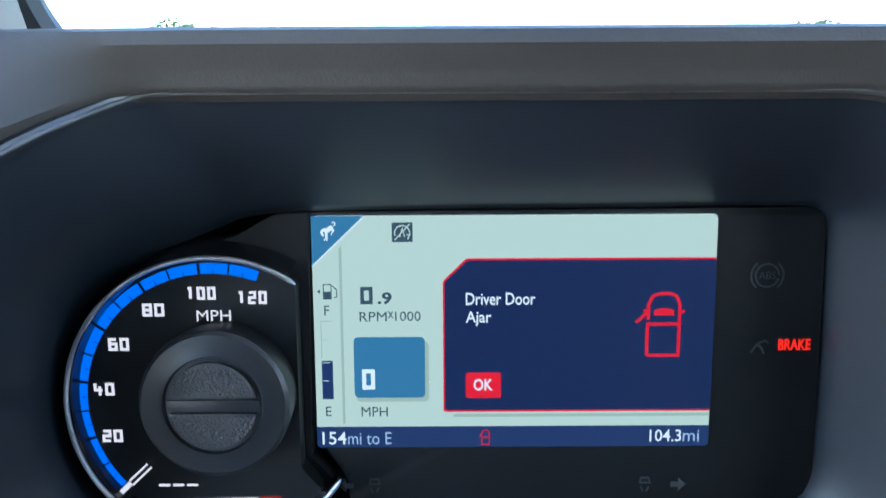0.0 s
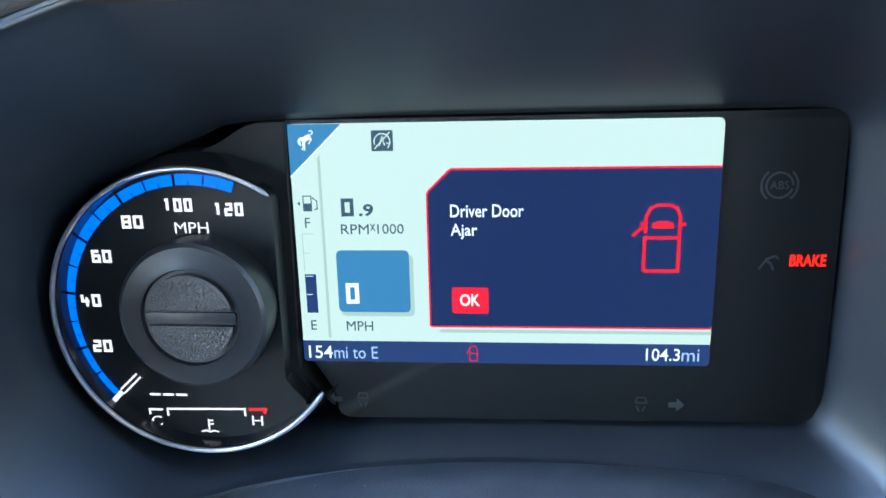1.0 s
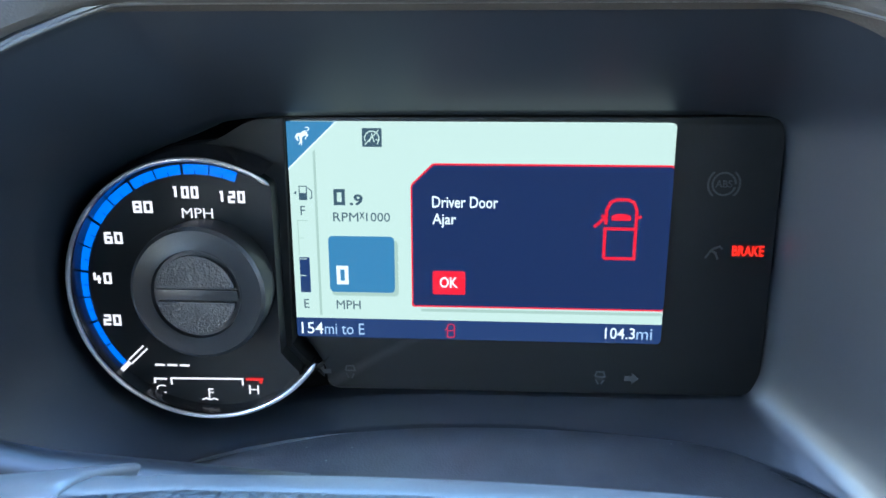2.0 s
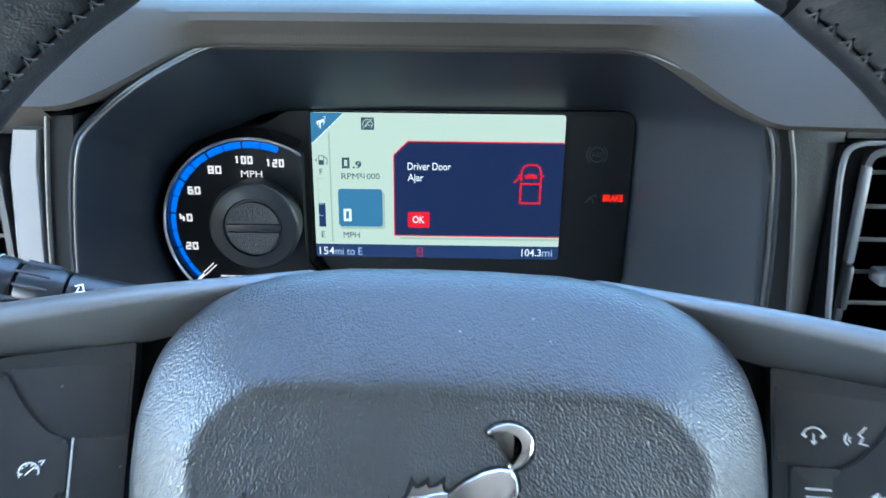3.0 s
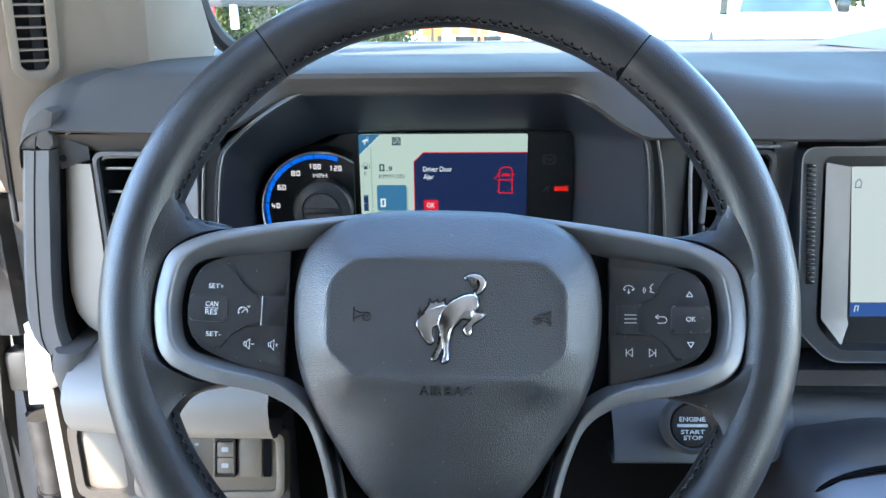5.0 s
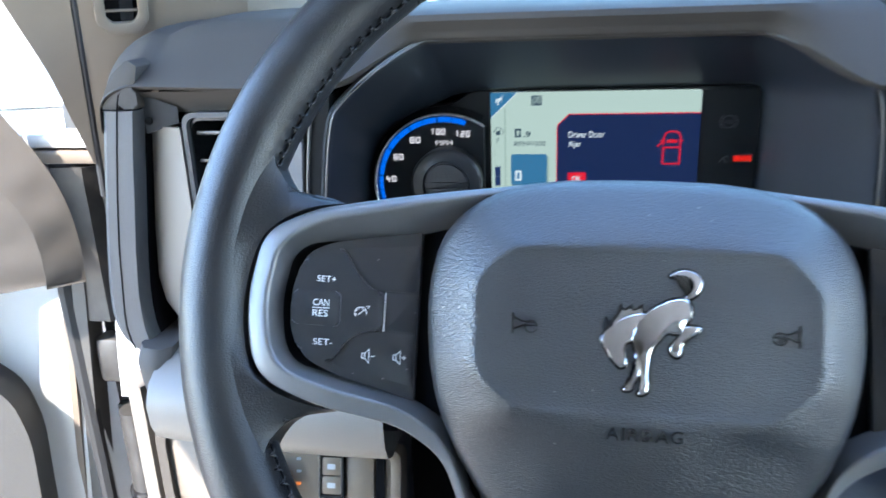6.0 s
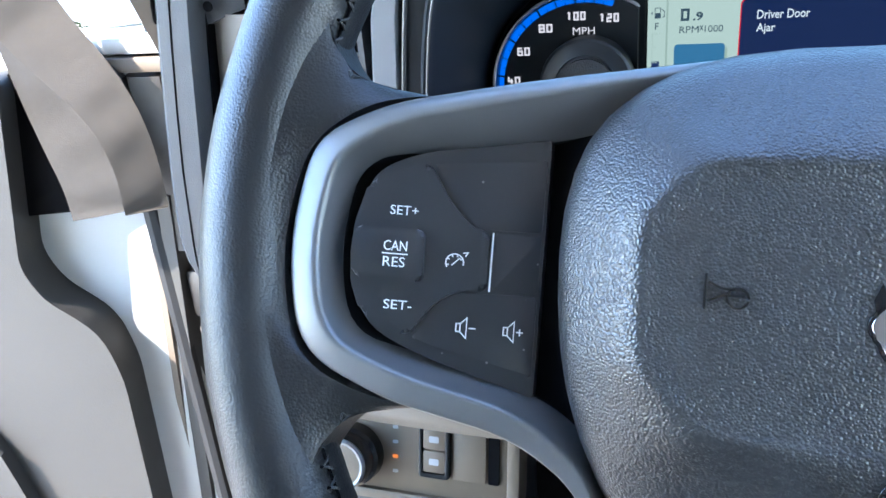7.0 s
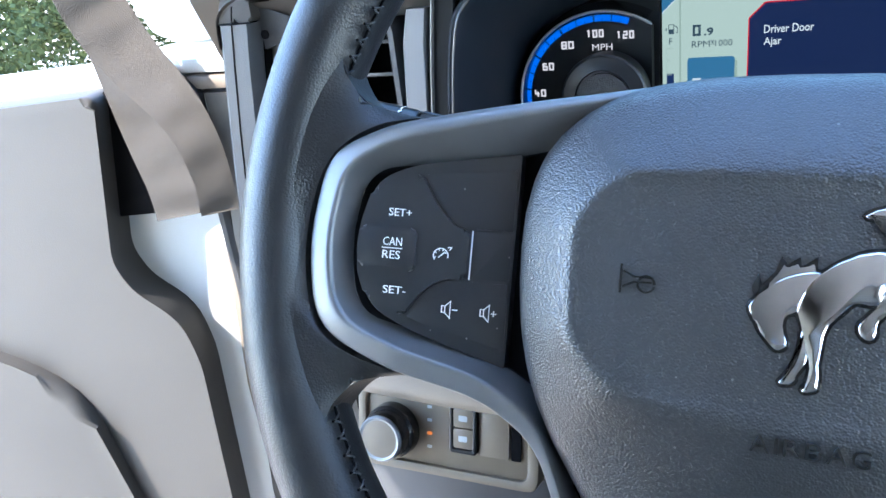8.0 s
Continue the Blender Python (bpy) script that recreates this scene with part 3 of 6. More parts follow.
emblem_sheen, emblem_rim = bmesh.new(), bmesh.new()
for pts, relief in EMBLEM_PIECES:
    line = [Vector(p) for p in chaikin([(*emb(x + 148, y + 5), 0) for x, y in pts], 1 if relief > 0.4 else 0)]
    line = [Vector((p.x, p.y)) for p in line]
    prism(swollen(line, 0.0008), 0.0236, 0.0249, 0.0003, 2, emblem_rim)
    before = set(emblem_sheen.faces)
    prism(line, 0.0240, 0.0247 + relief * MM * 0.5, 0.0003, 2, emblem_sheen)
    crown = max((f for f in emblem_sheen.faces if f not in before), key=lambda f: f.calc_center_median().z + f.calc_area())
    bmesh.ops.inset_region(emblem_sheen, faces=[crown], thickness=0.0006, use_even_offset=True)
    for v in crown.verts:
        v.co.z += (0.30 + 0.02 * (v.co.x - line[0].x) / MM) * relief * MM
emblem = part("emblem", emblem_sheen, EMBLEM, pad, "polished chrome emblem with a black edge", 50)
part("emblem_edge", emblem_rim, GLOSS, emblem)

# embossed marks on the pad
pad_tree = bvhtree.BVHTree.FromPolygons([v.co for v in pad.data.vertices], [tuple(p.vertices) for p in pad.data.polygons])


def moulded(ob, proud=0.0008):
    """Lays a flat mark onto the cover's curved skin."""
    for v in ob.data.vertices:
        at = pad_tree.ray_cast(Vector((v.co.x, v.co.y, 0.1)), Vector((0, 0, -1)))[0]
        v.co.z = at.z + (proud if v.co.z > 0.00005 else -0.0006)
    return ob


for i, (ch, w) in enumerate((("A", 4.6), ("I", 1.0), ("R", 3.9), ("B", 3.9), ("A", 4.6), ("G", 4.2))):
    x0 = -12.6 + (0, 5.6, 7.8, 12.7, 17.4, 22.8)[i]
    moulded(lettering("raised_letter", ch, x0 * MM, -0.0420, (x0 + w) * MM, -0.0374, 0.0, MOULD, pad, "raised letter in the vinyl", 0.0002))
for s, cx in ((1, -43.5), (-1, 49.5)):
    horn = bmesh.new()
    for ln in ([(-4.6, 2.4), (-4.6, -5.4)], [(-4, 0.6), (-1, -0.8), (3.6, -0.9)], [(-4, -3.6), (-1, -2.2), (3.6, -2.1)], arc(2.2, -2.6, 2.2, 0, 345, 20)):
        ribbon([(MM * (cx + x * s), MM * y) for x, y in ln], 0.0005, 0.0, 0.0002, bm=horn)
    moulded(part("horn_mark", horn, MOULD, pad, "raised horn sign"))

# ---- key pods
def pod_h(u):
    return MM * (-11.0 + 15.0 * (abs(u) / MM - 83) / 60)


def sink(ob):
    for v in ob.data.vertices:
        v.co.z += pod_h(v.co.x)
    return ob


def pod(s):
    def sx(pts):
        return [(p[0] * s, *p[1:]) for p in pts] if s > 0 else [(-p[0], *p[1:]) for p in reversed(pts)]

    base = rounded(scaled(sx([(90.6, 36.6, 1), (126, 30.6, 8), (139.2, 24.2, 9), (142.2, 1.5, 30), (138.6, -18.4, 9), (124, -25.6, 8), (90.6, -35.4, 1)])), 0.004, 5)
    body = sink(part("key_pod", prism(base, -0.010, -0.0004, 0.0012, 3), KEYCAP, wheel, "matt black key pod with white signs"))

    def key(outline, r=0.002, z=0.0006, bev=0.0004):
        k = part("key", prism(rounded(scaled(sx(outline)), r, 4), -0.003, z, bev), KEYCAP, body)
        return sink(k)

    return body, key


PLATE = [(122.6, 27.6), (126.5, 27.0), (139, 21.8), (142.2, 9.6), (142.4, 1.5), (142.2, -6.6), (138.8, -15.8), (125.4, -21.4), (119.2, -11.6, 5), (112.8, -7.2, 4), (105.0, -6.9), (105.0, 9.6), (110.0, 10.6, 5), (116.6, 17.2, 5)]
OPEN_TOP = [(91.4, 31.0), (121.8, 27.7), (116.0, 17.7, 5), (109.6, 11.3, 5), (104.4, 10.2), (91.4, 10.4)]
MIDDLE = [(91.4, 9.5), (103.7, 9.5), (103.7, -6.6), (91.4, -6.6)]
VOLUME = [(91.4, -7.4), (104.6, -7.6), (112.6, -8.0, 4), (118.6, -12.2, 5), (124.6, -21.6), (118, -23.4), (91.4, -29.8)]
pods = []
for s in (-1, 1):
    body, key = pod(s)
    key(PLATE, 0.0022, 0.0010, 0.0017)
    key([(122.4, 8.9), (141.6, 9.0), (142.2, 1.5), (141.6, -5.6), (122.0, -6.0)], 0.0022, 0.0022, 0.0016)
    key(OPEN_TOP, 0.0012, 0.0001, 0.0003)
    key(MIDDLE if s < 0 else [(94.6, 9.5), (109.6, 9.5), (109.6, -6.6), (94.6, -6.6)], 0.0008, -0.0002 if s < 0 else 0.0009, 0.0002 if s < 0 else 0.0008)
    key(VOLUME, 0.0012, -0.0001, 0.0004)
    pods.append(body)
pod_left, pod_right = pods


def sign(name, strokes, w, parent, z=0.0011, closed=False, about=None, k=0.78):
    bm = bmesh.new()
    if about:
        strokes = [[(about[0] + (x - about[0]) * k, about[1] + (y - about[1]) * k) for x, y in st] for st in strokes]
    for st in strokes:
        ribbon(scaled(st), w * MM, z, 0.0001, closed, bm)
    return sink(part(name, bm, PRINT, parent, "white printed sign"))


def words(text, x0, y0, x1, y1, parent, z=0.0011, bold=0.01):
    return sink(lettering("key_lettering", text, x0 * MM, y0 * MM, x1 * MM, y1 * MM, z, PRINT, parent, "white printed word", 0.0001, bold))


words("SET+", -132.6, 12.6, -124.9, 15.2, pod_left, bold=0.0)
words("CAN", -133.2, 2.4, -126.8, 5.2, pod_left, 0.0023, 0.0)
words("RES", -133.1, -2.1, -127.1, 0.7, pod_left, 0.0023, 0.0)
sign("key_sign", [[(-133.5, 1.55), (-126.5, 1.55)]], 0.35, pod_left, 0.0023)
words("SET-", -132.4, -13.9, -124.7, -11.3, pod_left, bold=0.0)
sign("key_sign", [arc(-114.0, 0.4, 3.1, 215, -15, 18)] + [[(-114 + 2.1 * math.cos(radians(a)), 0.4 + 2.1 * math.sin(radians(a))), (-114 + 3.0 * math.cos(radians(a)), 0.4 + 3.0 * math.sin(radians(a)))] for a in (200, 150, 110, 70, 30)]
     + [[(-115, -0.6), (-112.2, 2.2)], [(-111.2, 4.0), (-109.6, 4.2), (-110.4, 2.8)]], 0.36, pod_left, about=(-114, 0.6))
sign("key_sign", [[(-104.35, 9.6), (-104.35, -6.9)]], 0.45, pod_left, 0.0002)
for cx, plus in ((-110.6, False), (-97.8, True)):
    sp = [(cx - 2.6, -18.9), (cx - 1.2, -18.9), (cx + 1.0, -21.1), (cx + 1.0, -13.9), (cx - 1.2, -16.1), (cx - 2.6, -16.1)]
    sign("key_sign", [sp], 0.36, pod_left, 0.0003, True, (cx + 0.8, -17.5))
    sign("key_sign", [[(cx - 1.2, -16.1), (cx - 1.2, -18.9)], [(cx + 1.8, -17.5), (cx + 4.2, -17.5)]] + ([[(cx + 3.0, -16.3), (cx + 3.0, -18.7)]] if plus else []), 0.36, pod_left, 0.0003, False, (cx + 0.8, -17.5))
words("OK", 129.6, 0.2, 134.4, 2.9, pod_right, 0.0023, 0.0)
sign("key_sign", [[(129.9, 13.6), (133.9, 13.6), (131.9, 17.0)]], 0.38, pod_right, 0.0011, True, (131.9, 15.0))
sign("key_sign", [[(129.9, -10.6), (133.9, -10.6), (131.9, -14.0)]], 0.38, pod_right, 0.0011, True, (131.9, -12.0))
sign("key_sign", [[(98.2, y), (104.6, y)] for y in (3.8, 1.6, -0.6)], 0.42, pod_right, 0.0010)
sign("key_sign", [[(115.2, 2.8)] + arc(118.4, 1.1, 1.7, 90, -90, 10) + [(115.2, -0.6)], [(115.9, 3.9), (114.4, 2.8), (115.9, 1.7)]], 0.42, pod_right, 0.0010)
sign("key_sign", [arc(100.8, 17.6, 2.7, 165, 15, 10), [(100.8, 18.6), (100.8, 15.9)], [(100.1, 16.7), (100.8, 15.8), (101.5, 16.7)]], 0.42, pod_right, 0.0003)
sign("key_sign", [[(97.9, 18.5), (99.0, 17.6)], [(103.7, 18.5), (102.6, 17.6)]], 0.8, pod_right, 0.0003)
sign("key_sign", [[(113.6, 21.2), (111.8, 19.0), (112.8, 18.2), (112.0, 16.6), (114.0, 16.2)], arc(110.4, 17.6, 1.0, 130, 230, 6), arc(110.4, 17.6, 2.0, 130, 230, 6)], 0.42, pod_right, 0.0003)
for cx, s in ((100.8, 1), (112.6, -1)):
    sign("key_sign", [[(cx + 2 * s, -14.2), (cx + 2 * s, -19.6), (cx - 1.6 * s, -16.9)]], 0.38, pod_right, 0.0003, True, (cx, -16.9))
    sign("key_sign", [[(cx - 2.2 * s, -14.2), (cx - 2.2 * s, -19.6)]], 0.4, pod_right, 0.0003, False, (cx, -16.9))

# ---------------------------------------------------------------- instrument cluster (local x right, y up = height above ground, z to the driver)
CL = basis(Vector((1, 0, 0)), Vector((0, 0, 1)), Vector((0, -1, 0)), Vector((0, 0.302, 0)))
cluster = thing("instrument_cluster", CL, "lit instrument cluster with a round speedometer and a wide display", "instrument cluster")
DC = (-0.1105, 1.2362)      # dial centre

part("cluster_panel", prism(rounded(scaled([(-88, 1301.2), (104, 1302), (106, 1296), (107, 1196), (103, 1192), (-66, 1191), (-66, 1200), (-90, 1240)]), 0.004), -0.012, -0.0012, 0.0008), LENS, cluster, "gloss black cluster panel")
def clear(pts, side=-0.0795):
    """Keeps the dial's pieces beside the display."""
    return [(min(x, side + max(0.0, 1.2105 - z) * 0.9), z) for x, z in pts]


shoulder = [(-0.076, 1.3012), (-0.0885, 1.3008), (-0.0920, 1.2998), (-0.0955, 1.2978), (-0.0990, 1.2953), (-0.1035, 1.2932), (-0.1085, 1.2918)] + arc(*DC, 0.0552, 92, 262, 40) + arc(*DC, 0.0545, 264, 322, 16) + [(-0.0673, 1.197), (-0.0795, 1.2105)]
part("dial_shoulder", prism(clear(shoulder, -0.0778), -0.012, 0.0012, 0.0008, 3), MATT, cluster, "gloss black surround of the speedometer")

# the display
SX0, SX1, SZ0, SZ1 = -0.0772, 0.0670, 1.2140, 1.3000
display = part("display", prism(rounded([(SX0, SZ0), (SX1, SZ0), (SX1, SZ1), (SX0, SZ1)], 0.002), -0.004, 0.0, 0), S_PALE, cluster, "pale lit display with a navy message panel")
L1, L2, L3 = 0.0002, 0.0005, 0.0008


def scr(name, outline, z, mat, r=0.0, th=0.0001):
    o = rounded(scaled(outline), r) if r else scaled(outline)
    return part(name, prism(o, z, z + th), mat, display, smooth=0)


def scr_text(text, x0, y0, x1, y1, mat, z=L3, bold=0.0):
    return lettering("display_lettering", text, x0 * MM, y0 * MM, x1 * MM, y1 * MM, z, mat, display, "", 0.0001, bold)


def strokes(name, lines, w, z, mat, parent, closed=False):
    bm = bmesh.new()
    for ln in lines:
        ribbon(scaled(ln), w * MM, z, 0.0001, closed, bm)
    return part(name, bm, mat, parent, smooth=0)


scr("corner_badge", [(-77.2, 1300.0), (-58.2, 1300.0), (-77.2, 1282.0)], L1, S_BLUE)
bm = bmesh.new()
for pts, radii in BARS:
    taper([(MM * (-71.0 + (x - 480) * 0.0125), MM * (1294.6 - (y - 350) * 0.0125)) for x, y in pts], [r * 0.155 * MM for r in radii], L2, L2 + 0.0001, bm)
part("badge_mark", bm, S_WHITE, display, smooth=0)
strokes("badge_edge", [[(-58.2, 1300.0), (-77.2, 1282.0)]], 0.5, L2, S_WHITE, display)
scr("side_shade", [(-67.6, 1288.5), (-66.6, 1289.4), (-66.6, 1223.2), (-67.6, 1223.2)], L1, S_SHADE)
scr("bottom_band", [(-77.2, 1214.9), (-76.3, 1214.0), (66.1, 1214.0), (67.0, 1214.9), (67.0, 1222.0), (-77.2, 1222.0)], L1, S_BAND)
scr("panel_shade", [(-27, 1225.6), (67.0, 1225.6), (67.0, 1226.8), (-27, 1226.8)], L1, S_SHADE, 0)
NAVY = [(-30.6, 1227.6), (67.0, 1227.6), (67.0, 1284.6), (-22.2, 1284.6), (-30.6, 1276.4)]
scr("message_edge", rounded(NAVY, 1.0), L1 + 0.0001, S_RED)
scr("message_panel", rounded([(-30.0, 1228.3), (67.0, 1228.3), (67.0, 1283.9), (-21.9, 1283.9), (-30.0, 1276.1)], 1.0), L2, S_NAVY)
scr_text("Driver Door", -22.4, 1267.7, 2.6, 1272.2, S_WHITE, bold=0.012)
scr_text("Ajar", -22.4, 1259.9, -13.2, 1265.5, S_WHITE, bold=0.012)
scr("ok_button", box2(-22.4, 1233.0, -9.6, 1242.6), L2 + 0.00015, S_RED, 0.0008)
scr_text("OK", -19.6, 1235.8, -12.6, 1240.2, S_WHITE, bold=0.02)
car = [[(43.2, 1262.0), (43.2, 1267.6), (44.6, 1270.6), (47.0, 1271.6), (51.0, 1271.6), (53.2, 1270.6), (54.4, 1267.6), (54.4, 1262.0)],
       [(43.0, 1248.8), (54.4, 1248.8), (54.4, 1260.4), (43.0, 1260.4), (43.0, 1248.8)], [(43.2, 1265.0), (38.8, 1261.0)], [(54.4, 1264.6), (56.4, 1265.2)], [(43.2, 1264.6), (41.4, 1265.6)], [(54.4, 1262.4), (54.4, 1259.8)]]
strokes("door_sign", car, 1.15, L3, S_RED, display)
scr("door_sign_glass", [(45.2, 1263.6), (52.4, 1263.6), (52.4, 1265.4), (50.4, 1266.2), (47.2, 1266.2), (45.2, 1265.4)], L3, S_RED)
mini = [[(-15.2 + (x - 48.7) * 0.24, 1217.9 + (y - 1260.2) * 0.24) for x, y in ln] for ln in car]
strokes("door_sign_small", mini, 0.34, L3, S_RED, display)
scr("stop_start_box", box2(-48.6, 1290.6, -41.2, 1297.6), L1, S_SLATE, 0.0004)
strokes("stop_start_sign", [arc(-44.9, 1293.8, 2.7, 200, -20, 18), [(-47.6, 1291.4), (-42.2, 1297.0)], [(-45.8, 1292.4), (-44.9, 1295.6), (-44.0, 1292.4)], [(-43.0, 1291.6), (-42.3, 1293.0), (-43.4, 1293.4)]], 0.42, L2, S_PALE, display)
strokes("engine_digit", [[(-59.5, 1268.9), (-56.4, 1268.9), (-56.4, 1273.9), (-59.5, 1273.9), (-59.5, 1268.2)]], 1.3, L3, S_SLATE, display)
scr_text(".9", -54.0, 1268.2, -48.9, 1272.6, S_SLATE, bold=0.03)
scr_text("RPM", -60.6, 1261.9, -50.8, 1265.4, S_SLATE)
scr_text("x", -50.4, 1263.0, -48.4, 1265.6, S_SLATE)
scr_text("1000", -47.8, 1262.0, -38.6, 1265.5, S_SLATE)
scr("speed_shade", box2(-62.4, 1231.6, -35.8, 1254.4), L1, S_SHADE, 0.002)
scr("speed_box", box2(-63.0, 1233.2, -37.2, 1256.0), L2, S_BLUE, 0.002)
strokes("speed_digit", [[(-59.4, 1237.2), (-56.2, 1237.2), (-56.2, 1243.3), (-59.4, 1243.3), (-59.4, 1236.4)]], 1.5, L3, S_WHITE, display)
scr_text("MPH", -60.6, 1226.2, -51.0, 1229.8, S_SLATE)
scr_text("154", -75.2, 1215.4, -66.4, 1220.3, S_WHITE, bold=0.005)
scr_text("mi to E", -65.8, 1215.4, -49.8, 1220.1, S_MIST)
scr_text("104.3", 45.2, 1216.0, 56.8, 1220.6, S_WHITE, bold=0.005)
scr_text("mi", 57.4, 1216.0, 63.4, 1220.4, S_MIST)
strokes("fuel_pump_sign", [[(-73.4, 1270.2), (-73.4, 1275.4), (-70.6, 1275.4), (-70.6, 1270.2), (-73.4, 1270.2)], [(-70.2, 1274.9), (-68.6, 1273.6), (-68.6, 1270.9), (-69.6, 1270.6)]], 0.35, L2, S_SLATE, display)
scr("fuel_pump_fill", box2(-73.2, 1270.2, -70.8, 1272.8), L2, S_SLATE)
scr("fuel_arrow", [(-75.6, 1272.8), (-74.6, 1272.0), (-74.6, 1273.6)], L2, S_SLATE)
scr_text("F", -73.2, 1264.2, -71.4, 1267.8, S_SLATE)
scr_text("E", -73.6, 1226.4, -71.6, 1230.0, S_SLATE)
strokes("fuel_gauge", [[(-74.6, 1248.0), (-74.6, 1262.0), (-70.6, 1262.0)], [(-74.6, 1255.0), (-72.4, 1255.0)]], 0.3, L2, S_SHADE, display)
scr("fuel_level", box2(-74.7, 1232.8, -70.7, 1247.2), L2, S_BAND)
strokes("fuel_marks", [[(-74.4, 1239.8), (-72.2, 1239.8)], [(-74.4, 1246.6), (-71.6, 1246.6)]], 0.3, L3, S_PALE, display)

# telltales beside the display
lettering("brake_lamp", "BRAKE", 0.0913, 1.2500, 0.1030, 1.2541, -0.0010, T_RED, cluster, "lit red warning word", 0.0002, 0.02)
strokes("abs_lamp", [arc(85.9, 1277.6, 4.2, 0, 345, 30), arc(85.9, 1277.6, 5.8, 130, 230, 12), arc(85.9, 1277.6, 5.8, -50, 50, 12)], 0.7, -0.0010, T_OFF, cluster)
lettering("abs_letters", "ABS", 0.0829, 1.2763, 0.0889, 1.2790, -0.0010, T_OFF, cluster, "", 0.0001)
strokes("airbag_lamp", [[(81.4, 1249.0), (83.4, 1252.0), (85.2, 1251.0), (86.2, 1248.6)], [(83.6, 1252.4), (86.6, 1253.6), (87.6, 1252.6)]], 0.8, -0.0010, T_OFF, cluster)
for s, cx in ((-1, -66.8), (1, 56.6)):
    strokes("turn_lamp", [[(cx - 2.4 * s, 1198.4), (cx + 0.4 * s, 1198.4)]], 2.0, -0.0010, T_OFF, cluster)
    part("turn_lamp", prism(scaled([(cx + 0.4 * s, 1201.0), (cx + 3.2 * s, 1198.4), (cx + 0.4 * s, 1195.8)][::s]), -0.0010, -0.0009), T_OFF, cluster, smooth=0)
for cx in (-56.5, 44.5):
    strokes("stability_lamp", [[(cx - 2, 1199.0), (cx - 1.4, 1201.0), (cx + 1.4, 1201.0), (cx + 2, 1199.0), (cx - 2, 1199.0)], [(cx - 1.6, 1197.6), (cx - 0.6, 1195.6)], [(cx + 1.6, 1197.6), (cx + 0.6, 1195.6)]], 0.6, -0.0010, T_OFF, cluster)

# speedometer
face = part("speedometer", prism(clear(disc(*DC, 0.0505, 96), -0.0815), 0.002, 0.0105), LENS, cluster, "black speedometer face with blue band and white numerals")
def radial_mm(r, a):
    return (DC[0] * 1000 + r * math.cos(radians(a)), DC[1] * 1000 + r * math.sin(radians(a)))
RC = (-0.1090, 1.2373)
def sweep_ring(r, rad, a0, a1, n, z, mat, name, label, parent=cluster):
    pts = [(RC[0] + r * math.cos(radians(a)), RC[1] + r * math.sin(radians(a)), z) for a in [a0 + (a1 - a0) * i / n for i in range(n + 1)]]
    return part(name, tube(pts, [rad * (0.35 if i in (0, n) else 1) for i in range(n + 1)], 10), mat, parent, label)
sweep_ring(0.0508, 0.0009, 55, 327, 110, 0.0178, CHROME, "chrome_ring", "thin chrome arc round the speedometer")
part("ring_seat", loft([[(RC[0] + r * math.cos(radians(a)), RC[1] + r * math.sin(radians(a)), z) for a in range(60, 329, 3)] for r, z in ((0.0494, 0.0100), (0.0499, 0.0168), (0.0517, 0.0168), (0.0545, 0.004))], False), GLOSS, cluster)
A0, STEP = 223.0, 12.8
for i in range(12):
    a1, a2 = A0 - STEP * i - 0.4, A0 - STEP * (i + 1) + 0.4
    if i % 2 == 0:
        a1 -= 0.5
    pts = [radial_mm(49.0, a1 + (a2 - a1) * k / 6) for k in range(7)] + [radial_mm(45.3, a2 + (a1 - a2) * k / 6) for k in range(7)]
    part("speed_band", prism(scaled(pts[::-1]), 0.0107, 0.0109), D_BLUE, face, smooth=0)
    am = A0 - STEP * (i + 0.5)
    strokes("speed_tick", [[radial_mm(45.2, am), radial_mm(46.8, am)]], 0.25, 0.0111, GAP, face)
    if i:
        strokes("speed_tick", [[radial_mm(45.0 if i % 2 == 0 else 45.8, A0 - STEP * i), radial_mm(49.0, A0 - STEP * i)]], 0.35, 0.0111, GAP, face)
DIGIT = {"0": [[(0, 0), (1, 0), (1, 1), (0, 1), (0, -0.12)]], "1": [[(0.5, 0), (0.5, 1), (0.05, 1)]], "2": [[(0, 1), (1, 1), (1, 0.5), (0, 0.5), (0, 0), (1.1, 0)]],
         "4": [[(0, 1.1), (0, 0.42), (1.12, 0.42)], [(0.72, 0.8), (0.72, -0.12)]], "6": [[(1, 1), (0, 1), (0, 0), (1, 0), (1, 0.55), (0, 0.55)]],
         "8": [[(0, 0.5), (0, 0), (1, 0), (1, 1), (0, 1), (0, 0.5), (1, 0.5)]]}


def numeral(txt, cx, cz, w, h, z, mat, parent):
    """Square-cut broad digits."""
    k = 1.0
    gap = 0.75
    d = (w - gap * (len(txt) - 1)) / len(txt)
    bm = bmesh.new()
    for i, ch in enumerate(txt):
        x0 = cx - w / 2 + i * (d + gap) + k / 2
        for ln in DIGIT[ch]:
            pts = []
            for u, v in ln:
                pts.append((x0 + u * (d - k), cz - h / 2 + k / 2 + v * (h - k)))
            ribbon(scaled(pts), k * MM, z, 0.0001, False, bm)
    part("numeral", bm, mat, parent, smooth=0)


